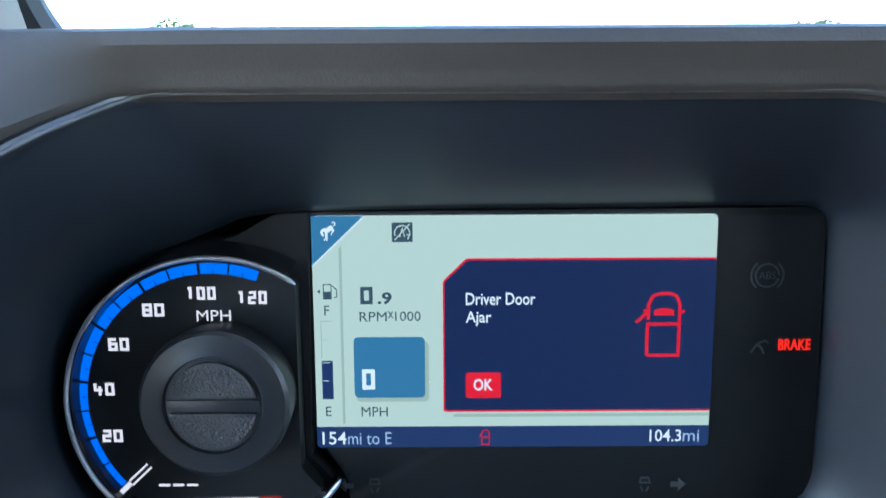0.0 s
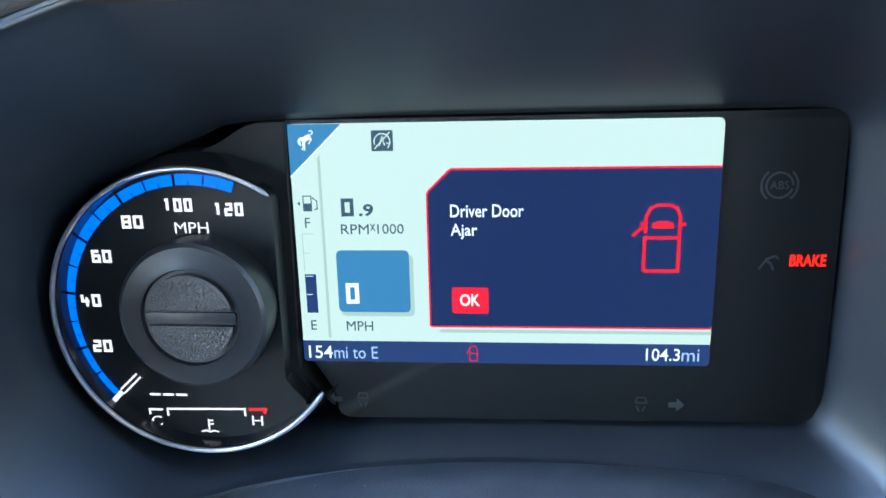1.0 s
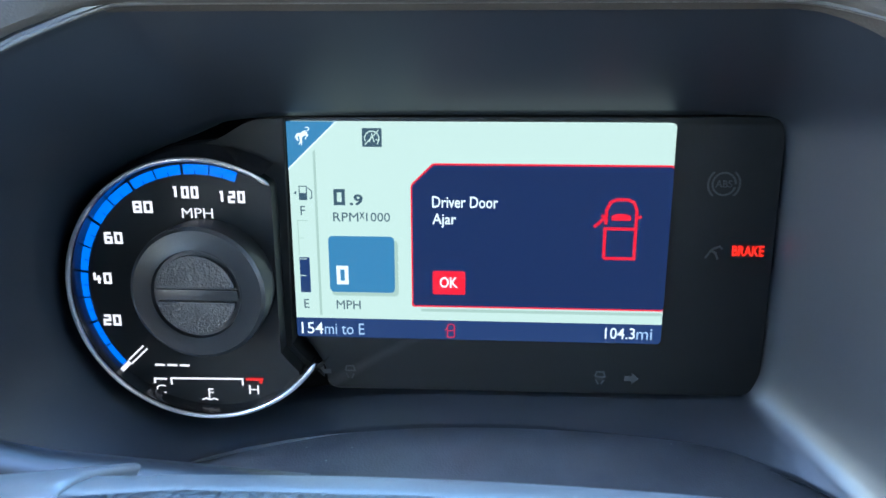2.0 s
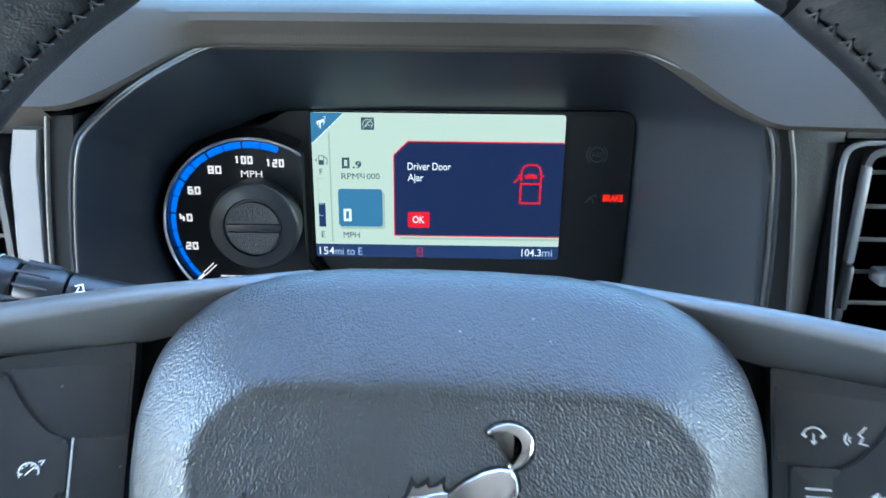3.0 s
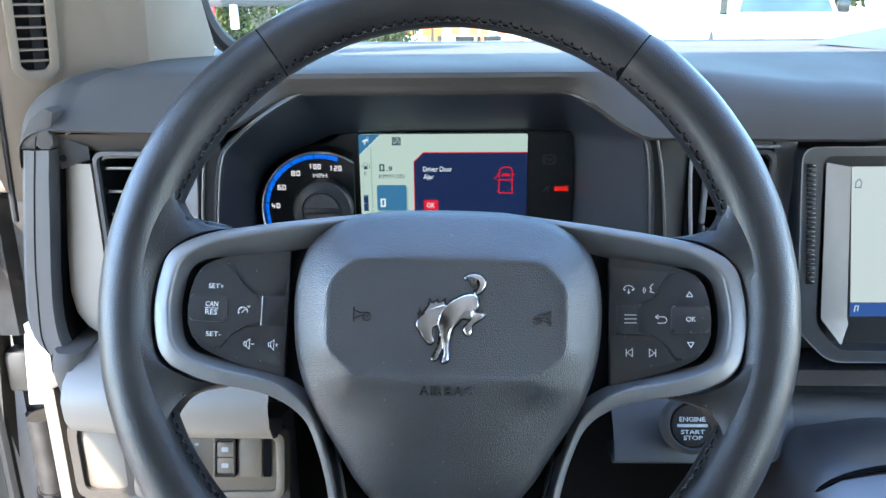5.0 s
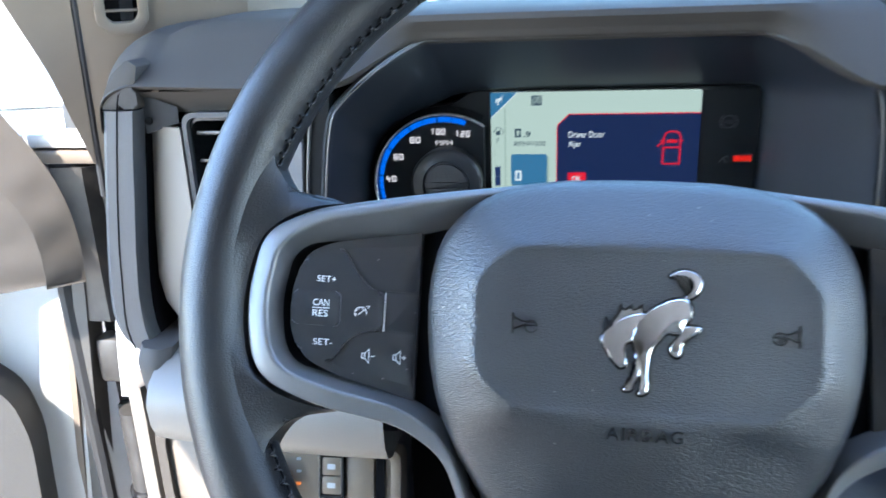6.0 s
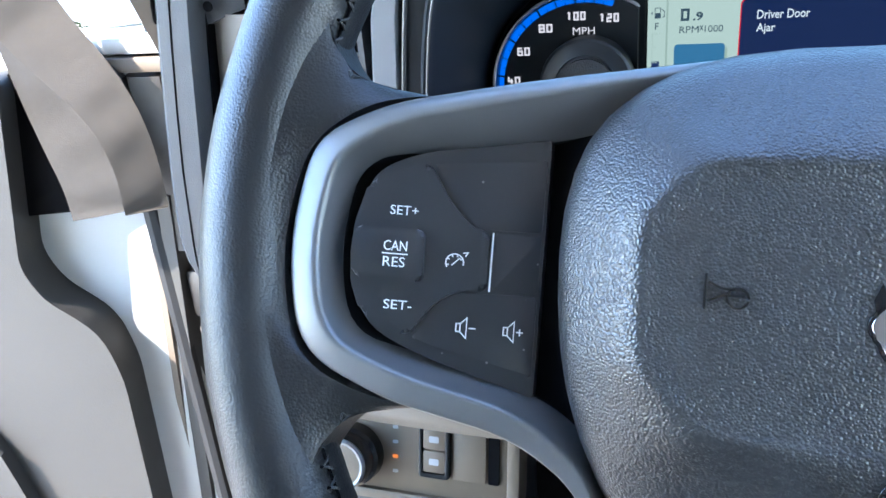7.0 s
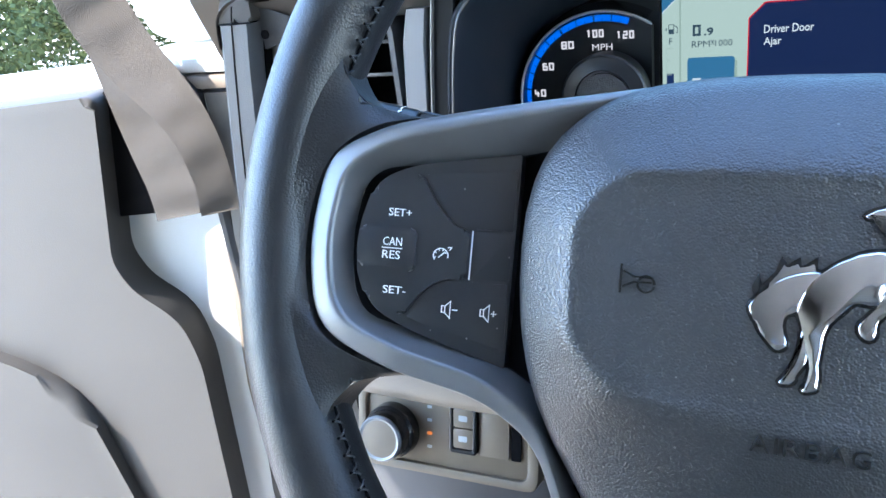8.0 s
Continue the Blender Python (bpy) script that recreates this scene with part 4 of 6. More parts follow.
for txt, cx, cz, w in (("20", -148.0, 1223.2, 7.2), ("40", -149.8, 1240.4, 7.2), ("60", -143.6, 1256.6, 7.2), ("80", -130.8, 1268.8, 7.6), ("100", -114.0, 1274.6, 10.2), ("120", -96.4, 1273.0, 10.2)):
    numeral(txt, cx, cz, w, 4.6, 0.0107, D_WHITE, face)
lettering("unit_letters", "MPH", -0.1159, 1.2648, -0.1040, 1.2686, 0.0107, D_WHITE, face, "", 0.0001)
needle = bmesh.new()
ribbon(scaled([(-145.6, 1202.6), (-141.6, 1206.6)]), 0.0018, 0.0130, 0.0006, bm=needle)
ribbon(scaled([(-141.8, 1207.6), (-135.4, 1213.6)]), 0.0007, 0.0130, 0.0005, bm=needle)
ribbon(scaled([(-140.8, 1206.0), (-134.0, 1212.4)]), 0.0007, 0.0130, 0.0005, bm=needle)
part("needle", needle, D_WHITE, face, "white needle resting at zero")
strokes("gear_dashes", [[(-132.6, 1204.6), (-128.6, 1204.6)], [(-127.6, 1204.6), (-123.6, 1204.6)], [(-122.6, 1204.6), (-118.6, 1204.6)]], 0.9, 0.0107, D_WHITE, face)
strokes("temperature_scale", [[(-133.4, 1196.6), (-133.4, 1198.6), (-128.4, 1198.6)], [(-126.6, 1196.2), (-126.6, 1198.9), (-97.6, 1199.4), (-97.6, 1196.6)]], 0.8, 0.0107, D_WHITE, face)
strokes("temperature_hot", [[(-96.2, 1199.3), (-89.8, 1199.4), (-90.4, 1197.6)]], 1.2, 0.0107, D_RED, face)
lettering("cold_letter", "C", -0.1332, 1.1922, -0.1292, 1.1960, 0.0107, D_WHITE, face, "", 0.0001)
lettering("hot_letter", "H", -0.0952, 1.1930, -0.0912, 1.1968, 0.0107, D_WHITE, face, "", 0.0001)
strokes("coolant_sign", [[(-111.6, 1190.6), (-111.6, 1195.0)], [(-111.6, 1194.6), (-109.8, 1194.6)], [(-111.6, 1193.2), (-109.8, 1193.2)], [(-114.6, 1190.0), (-113, 1190.6), (-111.4, 1190.0), (-109.8, 1190.6), (-108.2, 1190.0)]], 0.6, 0.0107, D_WHITE, face)
# centre cap
cap_m = Matrix.Translation((-0.1073, 1.2394, 0.0125))
cap = part("dial_cap", spin_body([(0.0250, -0.002), (0.0256, 0.009), (0.0253, 0.0112), (0.0240, 0.0122), (0.0175, 0.0128), (0.0168, 0.0132), (0.0163, 0.0118)], 64), CAP, face, "dark round cap with two grained halves", 30)
cap.matrix_basis = cap_m
CAPG = material("coarse_grained_plastic", (0.020, 0.021, 0.023), 0.4, grain=0.00025, size=0.0008, kind="pebble")
for s in (1, -1):
    half = rounded([(p[0], p[1]) for p in (arc(0, 0, 0.0150, 10, 170, 24) if s > 0 else arc(0, 0, 0.0150, 190, 350, 24))], 0.0008)
    part("cap_half", prism(half, 0.0112, 0.0136, 0.0006), CAPG, cap, "coarse grained half disc")
part("cap_bar", prism(rounded(box2(-0.0155, -0.0018, 0.0155, 0.0018), 0.0006), 0.0112, 0.0128, 0.0004), CAP, cap)

# ---------------------------------------------------------------- dashboard
dash = thing("dashboard", Matrix.Translation((0, 0.25, 1.0)), "grey soft-touch dashboard with a hooded instrument binnacle", "dashboard")
DM = Matrix.Translation((0, -0.25, -1.0))


def dpart(name, bm, mat, label="", smooth=35, parent=None):
    ob = part(name, bm, mat, parent or dash, label, smooth)
    if parent is None:
        ob.matrix_basis = DM
    return ob


def lerp_table(tab, x):
    for (x0, y0), (x1, y1) in zip(tab, tab[1:]):
        if x <= x1:
            t = min(1.0, max(0.0, (x - x0) / (x1 - x0)))
            t = t * t * (3 - 2 * t) if abs(y1 - y0) > 0.004 else t
            return y0 + (y1 - y0) * t
    return tab[-1][1]


LOWER = [(-0.32, 1.322), (-0.172, 1.318), (-0.112, 1.3425), (0.088, 1.3425), (0.150, 1.313), (0.30, 1.311), (0.36, 1.318), (1.1, 1.318)]
CREST = [(-0.32, 1.340), (-0.25, 1.357), (-0.10, 1.358), (0.15, 1.358), (0.30, 1.345), (0.42, 1.335), (1.1, 1.335)]
FRONT = [(-0.32, 0.2005), (-0.176, 0.2015), (-0.110, 0.2495), (0.086, 0.2495), (0.152, 0.2045), (1.1, 0.2005)]
xs = [-0.284 + i * 0.006 for i in range(int((1.06 + 0.284) / 0.006) + 1)]
rings = []
for k in range(10, 0, -1):                       # rounded outer end
    a = radians(9 * k)
    x, fall = -0.284 - 0.0355 * math.sin(a), 0.047 * (1 - math.cos(a)) + 0.006 * math.sin(a)
    zb, zc, yl = 1.322 - 0.020 * (k / 10) ** 2, 1.3535 - fall, 0.2005 - 0.001 * (k / 10)
    ring = [(x, 0.86, 1.348 - fall), (x, 0.60, 1.3545 - fall), (x, 0.42, 1.3565 - fall), (x, 0.30, zc + 0.0028), (x, 0.265, zc + 0.0015), (x, 0.250, zc), (x, 0.243, zc - 0.0018)]
    for t in (0.15, 0.4, 0.7, 0.9):
        ring.append((x, 0.2405 + (yl - 0.2405) * t, zc - 0.004 + (min(zb, zc - 0.006) + 0.001 - zc + 0.004) * t))
    zb = min(zb, zc - 0.006)
    ring += [(x, yl - 0.0004, zb - 0.0003), (x, yl + 0.0012, zb - 0.0018), (x, yl + 0.005, zb - 0.003), (x, 0.238, zb - 0.0045), (x, 0.262, zb - 0.0045)]
    rings.append([(-0.284 - (0.029 + 0.52 * (max(0.2, min(y, 0.30)) - 0.2)) * math.sin(a), y, z) for _, y, z in ring])
for x in xs:
    zb, zc, yl = lerp_table(LOWER, x), lerp_table(CREST, x), lerp_table(FRONT, x)
    ring = [(x, 0.86, 1.350), (x, 0.60, 1.357), (x, 0.42, max(zc + 0.001, 1.359)), (x, 0.30, zc + 0.0028), (x, 0.265, zc + 0.0015), (x, 0.250, zc), (x, 0.243, zc - 0.0018)]
    full = min(1.0, max(0.0, (x - 0.14) / 0.10))
    for t in (0.15, 0.4, 0.7, 0.9):
        ring.append((x, 0.2405 + (yl - 0.2405) * t ** (1 - 0.55 * full), zc - 0.004 + (zb + 0.001 - zc + 0.004) * t ** (1 + 0.5 * full)))
    rings.append(ring + [(x, yl - 0.0004, zb - 0.0003), (x, yl + 0.0012, zb - 0.0018), (x, yl + 0.005, zb - 0.003), (x, max(yl + 0.007, 0.238), zb - 0.0045), (x, max(yl + 0.02, 0.262), zb - 0.0045)])
dpart("top_pad", loft(rings, False), DASH, "grey soft top pad and brow", 40)
# binnacle: a funnel from the brow to the cluster
OPEN = [(-0.164, 0.218, 1.168), (-0.1785, 0.215, 1.20), (-0.1745, 0.215, 1.255), (-0.1680, 0.215, 1.297), (-0.1620, 0.218, 1.3065), (-0.142, 0.228, 1.3245), (-0.118, 0.2545, 1.3392), (-0.108, 0.2565, 1.3405),
        (-0.05, 0.2565, 1.3405), (0.03, 0.2565, 1.3405), (0.082, 0.2565, 1.3405), (0.096, 0.2545, 1.339), (0.116, 0.235, 1.331), (0.138, 0.219, 1.3165), (0.1455, 0.215, 1.3090), (0.1490, 0.215, 1.29), (0.1535, 0.215, 1.235), (0.154, 0.218, 1.168),
        (0.11, 0.280, 1.1775), (0.03, 0.288, 1.1850), (-0.05, 0.287, 1.1835), (-0.12, 0.276, 1.1735)]
BACK = [(-0.132, 0.299, 1.1835), (-0.160, 0.298, 1.207), (-0.1675, 0.297, 1.236), (-0.1585, 0.297, 1.267), (-0.152, 0.297, 1.2745), (-0.136, 0.297, 1.2865), (-0.113, 0.298, 1.2945), (-0.098, 0.300, 1.3016),
        (-0.05, 0.3035, 1.3022), (0.03, 0.3035, 1.3025), (0.085, 0.3035, 1.3028), (0.098, 0.3035, 1.3028), (0.104, 0.3035, 1.3012), (0.1066, 0.3035, 1.297), (0.1072, 0.3035, 1.290), (0.1074, 0.3035, 1.275), (0.1078, 0.3035, 1.235), (0.1072, 0.3035, 1.1925),
        (0.09, 0.3035, 1.1905), (0.03, 0.3035, 1.190), (-0.05, 0.3035, 1.1895), (-0.10, 0.301, 1.1815)]
o1 = [Vector(p) for p in OPEN]
o2 = [Vector(p) for p in BACK]
c = Vector((-0.02, 0.25, 1.25))
rings = [[p + Vector((0, -0.002, 0)) + Vector((p.x - c.x, 0, p.z - c.z)).normalized() * 0.004 for p in o1], [p + Vector((0, -0.004, 0)) + Vector((p.x - c.x, 0, p.z - c.z)).normalized() * 0.002 for p in o1], [p + Vector((0, -0.003, 0)) for p in o1], o1]
rings += [[a.lerp(b, t) for a, b in zip(o1, o2)] for t in (0.06, 0.3, 0.55, 0.8, 0.93)]
rings += [list(o2), [b + Vector((0, 0.012, 0)) for b in o2]]
rings = [[tuple(p) for p in chaikin(r, 2)] for r in rings]
dpart("binnacle", loft(rings, True), BOWL, "black binnacle round the instruments", 50)
# thin bead along the opening
bead = [Vector(p) + Vector((0, -0.0035, 0)) for p in OPEN[:18]]
dpart("binnacle_bead", tube(chaikin(bead, 2, False), 0.0008, 8), BEAD, "thin grey bead")
for pts in ([(-0.1782, 0.2105, 1.3120), (-0.1835, 0.2105, 1.2760), (-0.1869, 0.2105, 1.2450), (-0.1930, 0.2105, 1.1680)], [(0.1530, 0.2110, 1.3110), (0.1590, 0.2110, 1.2875), (0.1654, 0.2110, 1.2290), (0.1710, 0.2110, 1.1680)]):
    dpart("binnacle_bead", tube(chaikin(pts, 2, False), 0.0011, 8), BEAD, "thin grey bead")

dpart("column_cover", loft([[(x, y, 1.1855 + dz - k * (x - 0.01) ** 2) for y, dz, k in ((0.292, -0.016, 0.87), (0.2855, -0.0025, 0.87), (0.2845, -0.0006, 0.87), (0.282, 0.0, 0.87), (0.27, -0.0004, 0.88), (0.25, -0.0035, 0.95), (0.21, -0.0140, 1.1), (0.17, -0.0310, 1.3))] for x in [-0.16 + 0.01 * k for k in range(33)]], False), COVER, "dusty dark cover above the column")
# fascia either side of the binnacle
def fascia(x0, x1, z0, z1, y, mat, name="fascia", bevel=0.003):
    return dpart(name, block(x0, y, z0, x1, y + 0.03, z1, bevel), mat)


dpart("binnacle_edge", loft([[(x0, 0.235, z), (x0, 0.2115, z), (x1, 0.2135, z), (x1, 0.235, z)] for x0, x1, z in ((-0.1925, -0.1790, 1.165), (-0.1868, -0.1755, 1.245), (-0.1834, -0.1725, 1.276), (-0.1780, -0.1680, 1.3120))], False), MATT)
dpart("binnacle_edge", loft([[(x0, 0.235, z), (x0, 0.2135, z), (x1, 0.2125, z), (x1, 0.235, z)] for x0, x1, z in ((0.1560, 0.1705, 1.165), (0.1530, 0.1650, 1.230), (0.1490, 0.1588, 1.2875), (0.1440, 0.1535, 1.3090))], False), MATT)
for x0, z0, x1, z1 in ((0.1585, 1.10, 0.184, 1.318), (0.243, 1.10, 0.260, 1.318), (0.1845, 1.10, 0.2425, 1.197), (0.1845, 1.304, 0.2425, 1.318)):
    dpart("fascia", block(x0, 0.222, z0, x1, 0.245, z1, 0.0015), FASCIA)
CLD = basis(Vector((1, 0, 0)), Vector((0, 0, 1)), Vector((0, -1, 0)), Vector((0, 0, 0)))
dpart("fascia", prism(rounded([(0.25, 1.08), (1.06, 1.08), (1.06, 1.318), (0.25, 1.318)], 0.003), -0.26, -0.236, 0.002), DASH_LOW).matrix_basis = DM @ CLD
dpart("dash_core", block(-0.285, 0.262, 0.80, 1.06, 0.70, 1.13, 0.01), GAP)
dpart("dash_core", block(-0.285, 0.315, 1.13, 1.06, 0.70, 1.33, 0.01), GAP)

# side air vents
def vent(name, x0, x1, z0, z1, y, n, label):
    v = thing(name, Matrix.Translation(((x0 + x1) / 2, y, z0)), label, "air vent", "air vents")
    inv = Matrix.Translation((-(x0 + x1) / 2, -y, -z0))
    def vp(nm, bm, mat, lab="", mtx=None):
        ob = part(nm, bm, mat, v, lab)
        ob.matrix_basis = inv @ mtx if mtx else inv
        return ob
    o = rounded([(x0 - 0.003, z0 - 0.003), (x1 + 0.003, z0 - 0.003), (x1 + 0.003, z1 + 0.003), (x0 - 0.003, z1 + 0.003)], 0.009, 5)
    i = rounded([(x0, z0), (x1, z0), (x1, z1), (x0, z1)], 0.007, 5)
    vp("vent_frame", frame_slab(o, i, -y - 0.03, -y + 0.0035, 0.0012), DASH_LOW, "dark grey vent frame", CLD)
    vp("vent_shell", prism(i, -y - 0.05, -y - 0.045), GAP, "", CLD)
    vp("vent_wall", frame_slab([p * 1.0 for p in i], [p + Vector(((x0 + x1) / 2 - p.x, (z0 + z1) / 2 - p.y)) * 0.04 for p in i], -y - 0.05, -y - 0.001), GLOSS, "", CLD)
    for k in range(n):
        z = z0 + (z1 - z0) * (k + 0.6) / (n + 0.2)
        b = block(x0 + 0.002, y + 0.004, z - 0.0012, x1 - 0.002, y + 0.026, z + 0.0012, 0.0006)
        bmesh.ops.rotate(b, verts=b.verts, cent=(0, y + 0.004, z), matrix=Matrix.Rotation(radians(-12), 3, "X"))
        vp("slat", b, GLOSS)
        # The highlight along each slat is put in as a paler strip.
        vp("slat_highlight", block(x0 + 0.003, y + 0.0030, z - 0.0010, x1 - 0.003, y + 0.0040, z + 0.0010, 0.0004), BEAD, "paler grey strip for the highlight on the slat's front edge")
    return v, vp


v, vp = vent("air_vent", -0.262, -0.2075, 1.170, 1.300, 0.214, 7, "black slatted air vent beside the binnacle")
vp("vent_trim", loft([[(x0, 0.235, z), (x0 + 0.0005, 0.2105, z), (x0 + 0.002, 0.2088, z), (x1 - 0.001, 0.2095, z), (x1, 0.2110, z), (x1, 0.235, z)] for x0, x1, z in ((-0.2085, -0.1945, 1.165), (-0.2030, -0.1888, 1.250), (-0.1995, -0.1856, 1.288), (-0.1950, -0.1825, 1.306))], True, True, True), SILVER, "silver trim strip")
vp("vent_cheek", loft([[(xl, 0.255, z), (xl, 0.226, z), (xl + 0.004, 0.2165, z), (xl + 0.012, 0.2135, z), (-0.2660, 0.209, z), (-0.2660, 0.23, z)] for xl, z in ((-0.2925, 1.294), (-0.2970, 1.260), (-0.3015, 1.228), (-0.3050, 1.190), (-0.3025, 1.172), (-0.2950, 1.160), (-0.2850, 1.152))], False), KNEE, "pale grey cheek of the vent")
v, vp = vent("air_vent", 0.1945, 0.240, 1.196, 1.2983, 0.219, 6, "black slatted air vent between binnacle and centre screen")
vp("vent_trim", tube(chaikin([(0.243, 0.2130, 1.3045), (0.200, 0.2125, 1.3045), (0.1835, 0.2125, 1.3040), (0.1790, 0.2125, 1.2970), (0.1812, 0.2125, 1.2667), (0.1856, 0.2125, 1.2250), (0.1915, 0.2125, 1.1680)], 2, False), 0.0014, 8), SILVER, "thin silver trim line")
vp("vent_rebate", block(0.1800, 0.2175, 1.165, 0.1912, 0.224, 1.3025, 0.001), GAP, "black rebate beside the vent")
vp("vent_tab", block(0.2065, 0.2100, 1.2355, 0.2235, 0.222, 1.2425, 0.0015), SILVER, "small bright vent tab")
vp("tab_slot", block(0.2105, 0.2094, 1.2375, 0.2205, 0.2105, 1.2403, 0.0004), GAP)
# Light on the frame's inner edge is put in as a paler strip.
vp("vent_jamb", block(0.1908, 0.2135, 1.2460, 0.1945, 0.224, 1.2930, 0.001), SILVER, "pale grey jamb of the vent")
vp("vent_wheel", block(0.1912, 0.2120, 1.2225, 0.1945, 0.224, 1.2450, 0.001), KEYCAP, "ribbed vent thumb wheel")

# dark strip at the dashboard's outer end
# height, outer edge, inner edge, seam: the strip leans outwards down to its rounded foot
END = ((1.3065, -0.3118, -0.2880, -0.3000), (1.28, -0.3165, -0.2925, -0.3050), (1.245, -0.3222, -0.2975, -0.3110), (1.215, -0.3270, -0.3020, -0.3155), (1.185, -0.3308, -0.3055, -0.3185), (1.170, -0.3315, -0.3060, -0.3200),
       (1.158, -0.3300, -0.3055, -0.3205), (1.149, -0.3260, -0.3035, -0.3190), (1.1425, -0.3195, -0.3010, -0.3165), (1.1385, -0.3110, -0.2985, -0.3100))
end = dpart("end_cap", loft([[(x, y, z) for x, y in ((xi, 0.212), (xi, 0.2015), (xi - 0.0018, 0.1985), (xo + 0.0045, 0.1985), (xo + 0.0012, 0.2012), (xo, 0.212), (xo, 0.30))] for z, xo, xi, xs_ in END], False), DASH_LOW, "dark grey end strip")
dpart("end_gap", loft([[(xi - 0.012, 0.211, z), (xi + 0.001, 0.211, z), (xi + 0.001, 0.256, z), (-0.27, 0.258, z), (-0.27, 0.30, z)] for z, xo, xi, xs_ in END], False), GAP)
dpart("end_gap", block(-0.2895, 0.232, 1.14, -0.268, 0.30, 1.316, 0.002), GAP)
tab_end = dpart("end_tab", prism(rounded([(-0.2998, 1.3070), (-0.2985, 1.3150), (-0.2955, 1.3200), (-0.2905, 1.3222), (-0.2868, 1.3195), (-0.2868, 1.3070)], 0.003), -0.220, -0.2005, 0.002, 3), DASH, "rounded tab at the brow's end")
tab_end.matrix_basis = DM @ CLD
pad_end = dpart("pad_end", prism(rounded([(-0.3118, 1.3072), (-0.3085, 1.3170), (-0.3015, 1.3285), (-0.2900, 1.3370), (-0.2840, 1.3330), (-0.2870, 1.3228), (-0.2955, 1.3206), (-0.2988, 1.3155), (-0.3001, 1.3072)], 0.001), -0.225, -0.2012, 0.001), DASH, "soft end of the top pad")
pad_end.matrix_basis = DM @ CLD
dpart("brow_soffit", loft([[(x, 0.2030, 1.3170 + dz), (x, 0.2130, 1.3110 + dz), (x, 0.2200, 1.3040), (x, 0.2210, 1.3020)] for x, dz in ((-0.2868, 0.0), (-0.27, 0.0005), (-0.22, 0.0), (-0.176, -0.001))], False), DASH, "grey underside of the brow")
dpart("vent_corner", loft([[(-0.2885, 0.2080, 1.3160), (-0.2690, 0.2160, 1.3060)], [(-0.2895, 0.2110, 1.2900), (-0.2690, 0.2160, 1.2960)], [(-0.2895, 0.2300, 1.2880), (-0.2690, 0.2300, 1.2940)]], False), DASH_LOW, "dark grey corner above the vent")
dpart("end_screw", spin_body([(0.0026, 0.0), (0.0026, 0.0008), (0.0016, 0.0012)], 14), GAP).matrix_basis = DM @ Matrix.Translation((-0.2845, 0.2070, 1.2990)) @ Matrix.Rotation(radians(90), 4, "X")
dpart("end_seam", tube([(-0.3118, 0.2012, 1.3068), (-0.300, 0.1980, 1.3068), (-0.2882, 0.2005, 1.3068)], 0.0005, 6), GAP)
dpart("end_seam", tube([(-0.2975, 0.1985, 1.3165)] + [(xs_, 0.1982, z) for z, xo, xi, xs_ in END[:9]], 0.0004, 6), GAP)

dpart("side_trim", loft([[(-0.326, 0.240, z), (-0.326, 0.194, z), (-0.322, 0.189, z), (-0.313, 0.189, z), (-0.310, 0.194, z), (-0.310, 0.240, z)] for z in (0.80, 0.95, 1.06, 1.10, 1.118)], True, True, True), PALE_TRIM, "beige trim at the foot of the pillar")
dpart("side_filler", loft([[(-0.310, 0.24, z), (-0.309, 0.200 - d, z), (-0.303, 0.192 - d, z), (-0.290, 0.190 - d, z), (-0.284, 0.196 - d, z), (-0.284, 0.24, z)] for z, d in ((0.80, 0.0), (1.05, 0.0), (1.10, 0.004), (1.125, 0.012), (1.140, 0.014), (1.150, 0.006))], True, True, True), DASH, "grey lower dash end", 50)
# lower dash: rolled knee panel and switches
rings = []
for i in range(25):
    x = -0.292 + 0.16 * i / 24
    b = 0.012 * (1 - ((x + 0.15) / 0.15) ** 2)
    rings.append([(x, 0.26, 1.150), (x, 0.215, 1.149), (x, 0.185 - b, 1.143), (x, 0.168 - b, 1.134), (x, 0.161 - b, 1.122), (x, 0.162 - b, 1.106), (x, 0.168 - b, 1.094), (x, 0.180 - b, 1.0875), (x, 0.200, 1.086), (x, 0.215, 1.085)])
dpart("knee_roll", loft(rings, False), KNEE, "rolled grey lower dash", 50)
dpart("knee_panel", block(-0.292, 0.196, 0.80, -0.132, 0.23, 1.086, 0.004), DASH_LOW)
dpart("knee_seam", tube([(-0.26, 0.176, 1.147), (-0.2, 0.166, 1.1445), (-0.14, 0.168, 1.1445)], 0.0008, 6), GAP)
NEAR = ((0.225, 1.15), (0.20, 1.145), (0.172, 1.128), (0.150, 1.108), (0.138, 1.088), (0.145, 1.082), (0.18, 1.080))
FAR = ((0.236, 1.106), (0.212, 1.103), (0.203, 1.096), (0.196, 1.084), (0.194, 1.066), (0.198, 1.052), (0.21, 1.046))
rings = []
for x, k in ((0.122, 0), (0.124, 0), (0.15, 0), (0.225, 0), (0.245, 0.25), (0.262, 0.75), (0.275, 1), (0.30, 1), (0.62, 1), (1.06, 1)):
    rings.append([(x, a[0] * (1 - k) + b[0] * k, a[1] * (1 - k) + b[1] * k) for a, b in zip(NEAR, FAR)])
dpart("lower_fascia", loft(rings, False), DASH_LOW, "dark grey lower fascia")
rings = []
for x, top in ((0.232, 0.60), (0.234, 1.00), (0.240, 1.045), (0.255, 1.078), (0.280, 1.090), (0.330, 1.097), (0.45, 1.098), (0.62, 1.096)):
    rings.append([(x, 0.225, top - 0.018), (x, 0.195, top - 0.006), (x, 0.165, top), (x, 0.135, top - 0.004), (x, 0.09, top - 0.022), (x, -0.1, top - 0.11), (x, -0.4, top - 0.15)])
console = dpart("console_body", loft(rings, False), SMOOTH, "black padded centre console", 50)
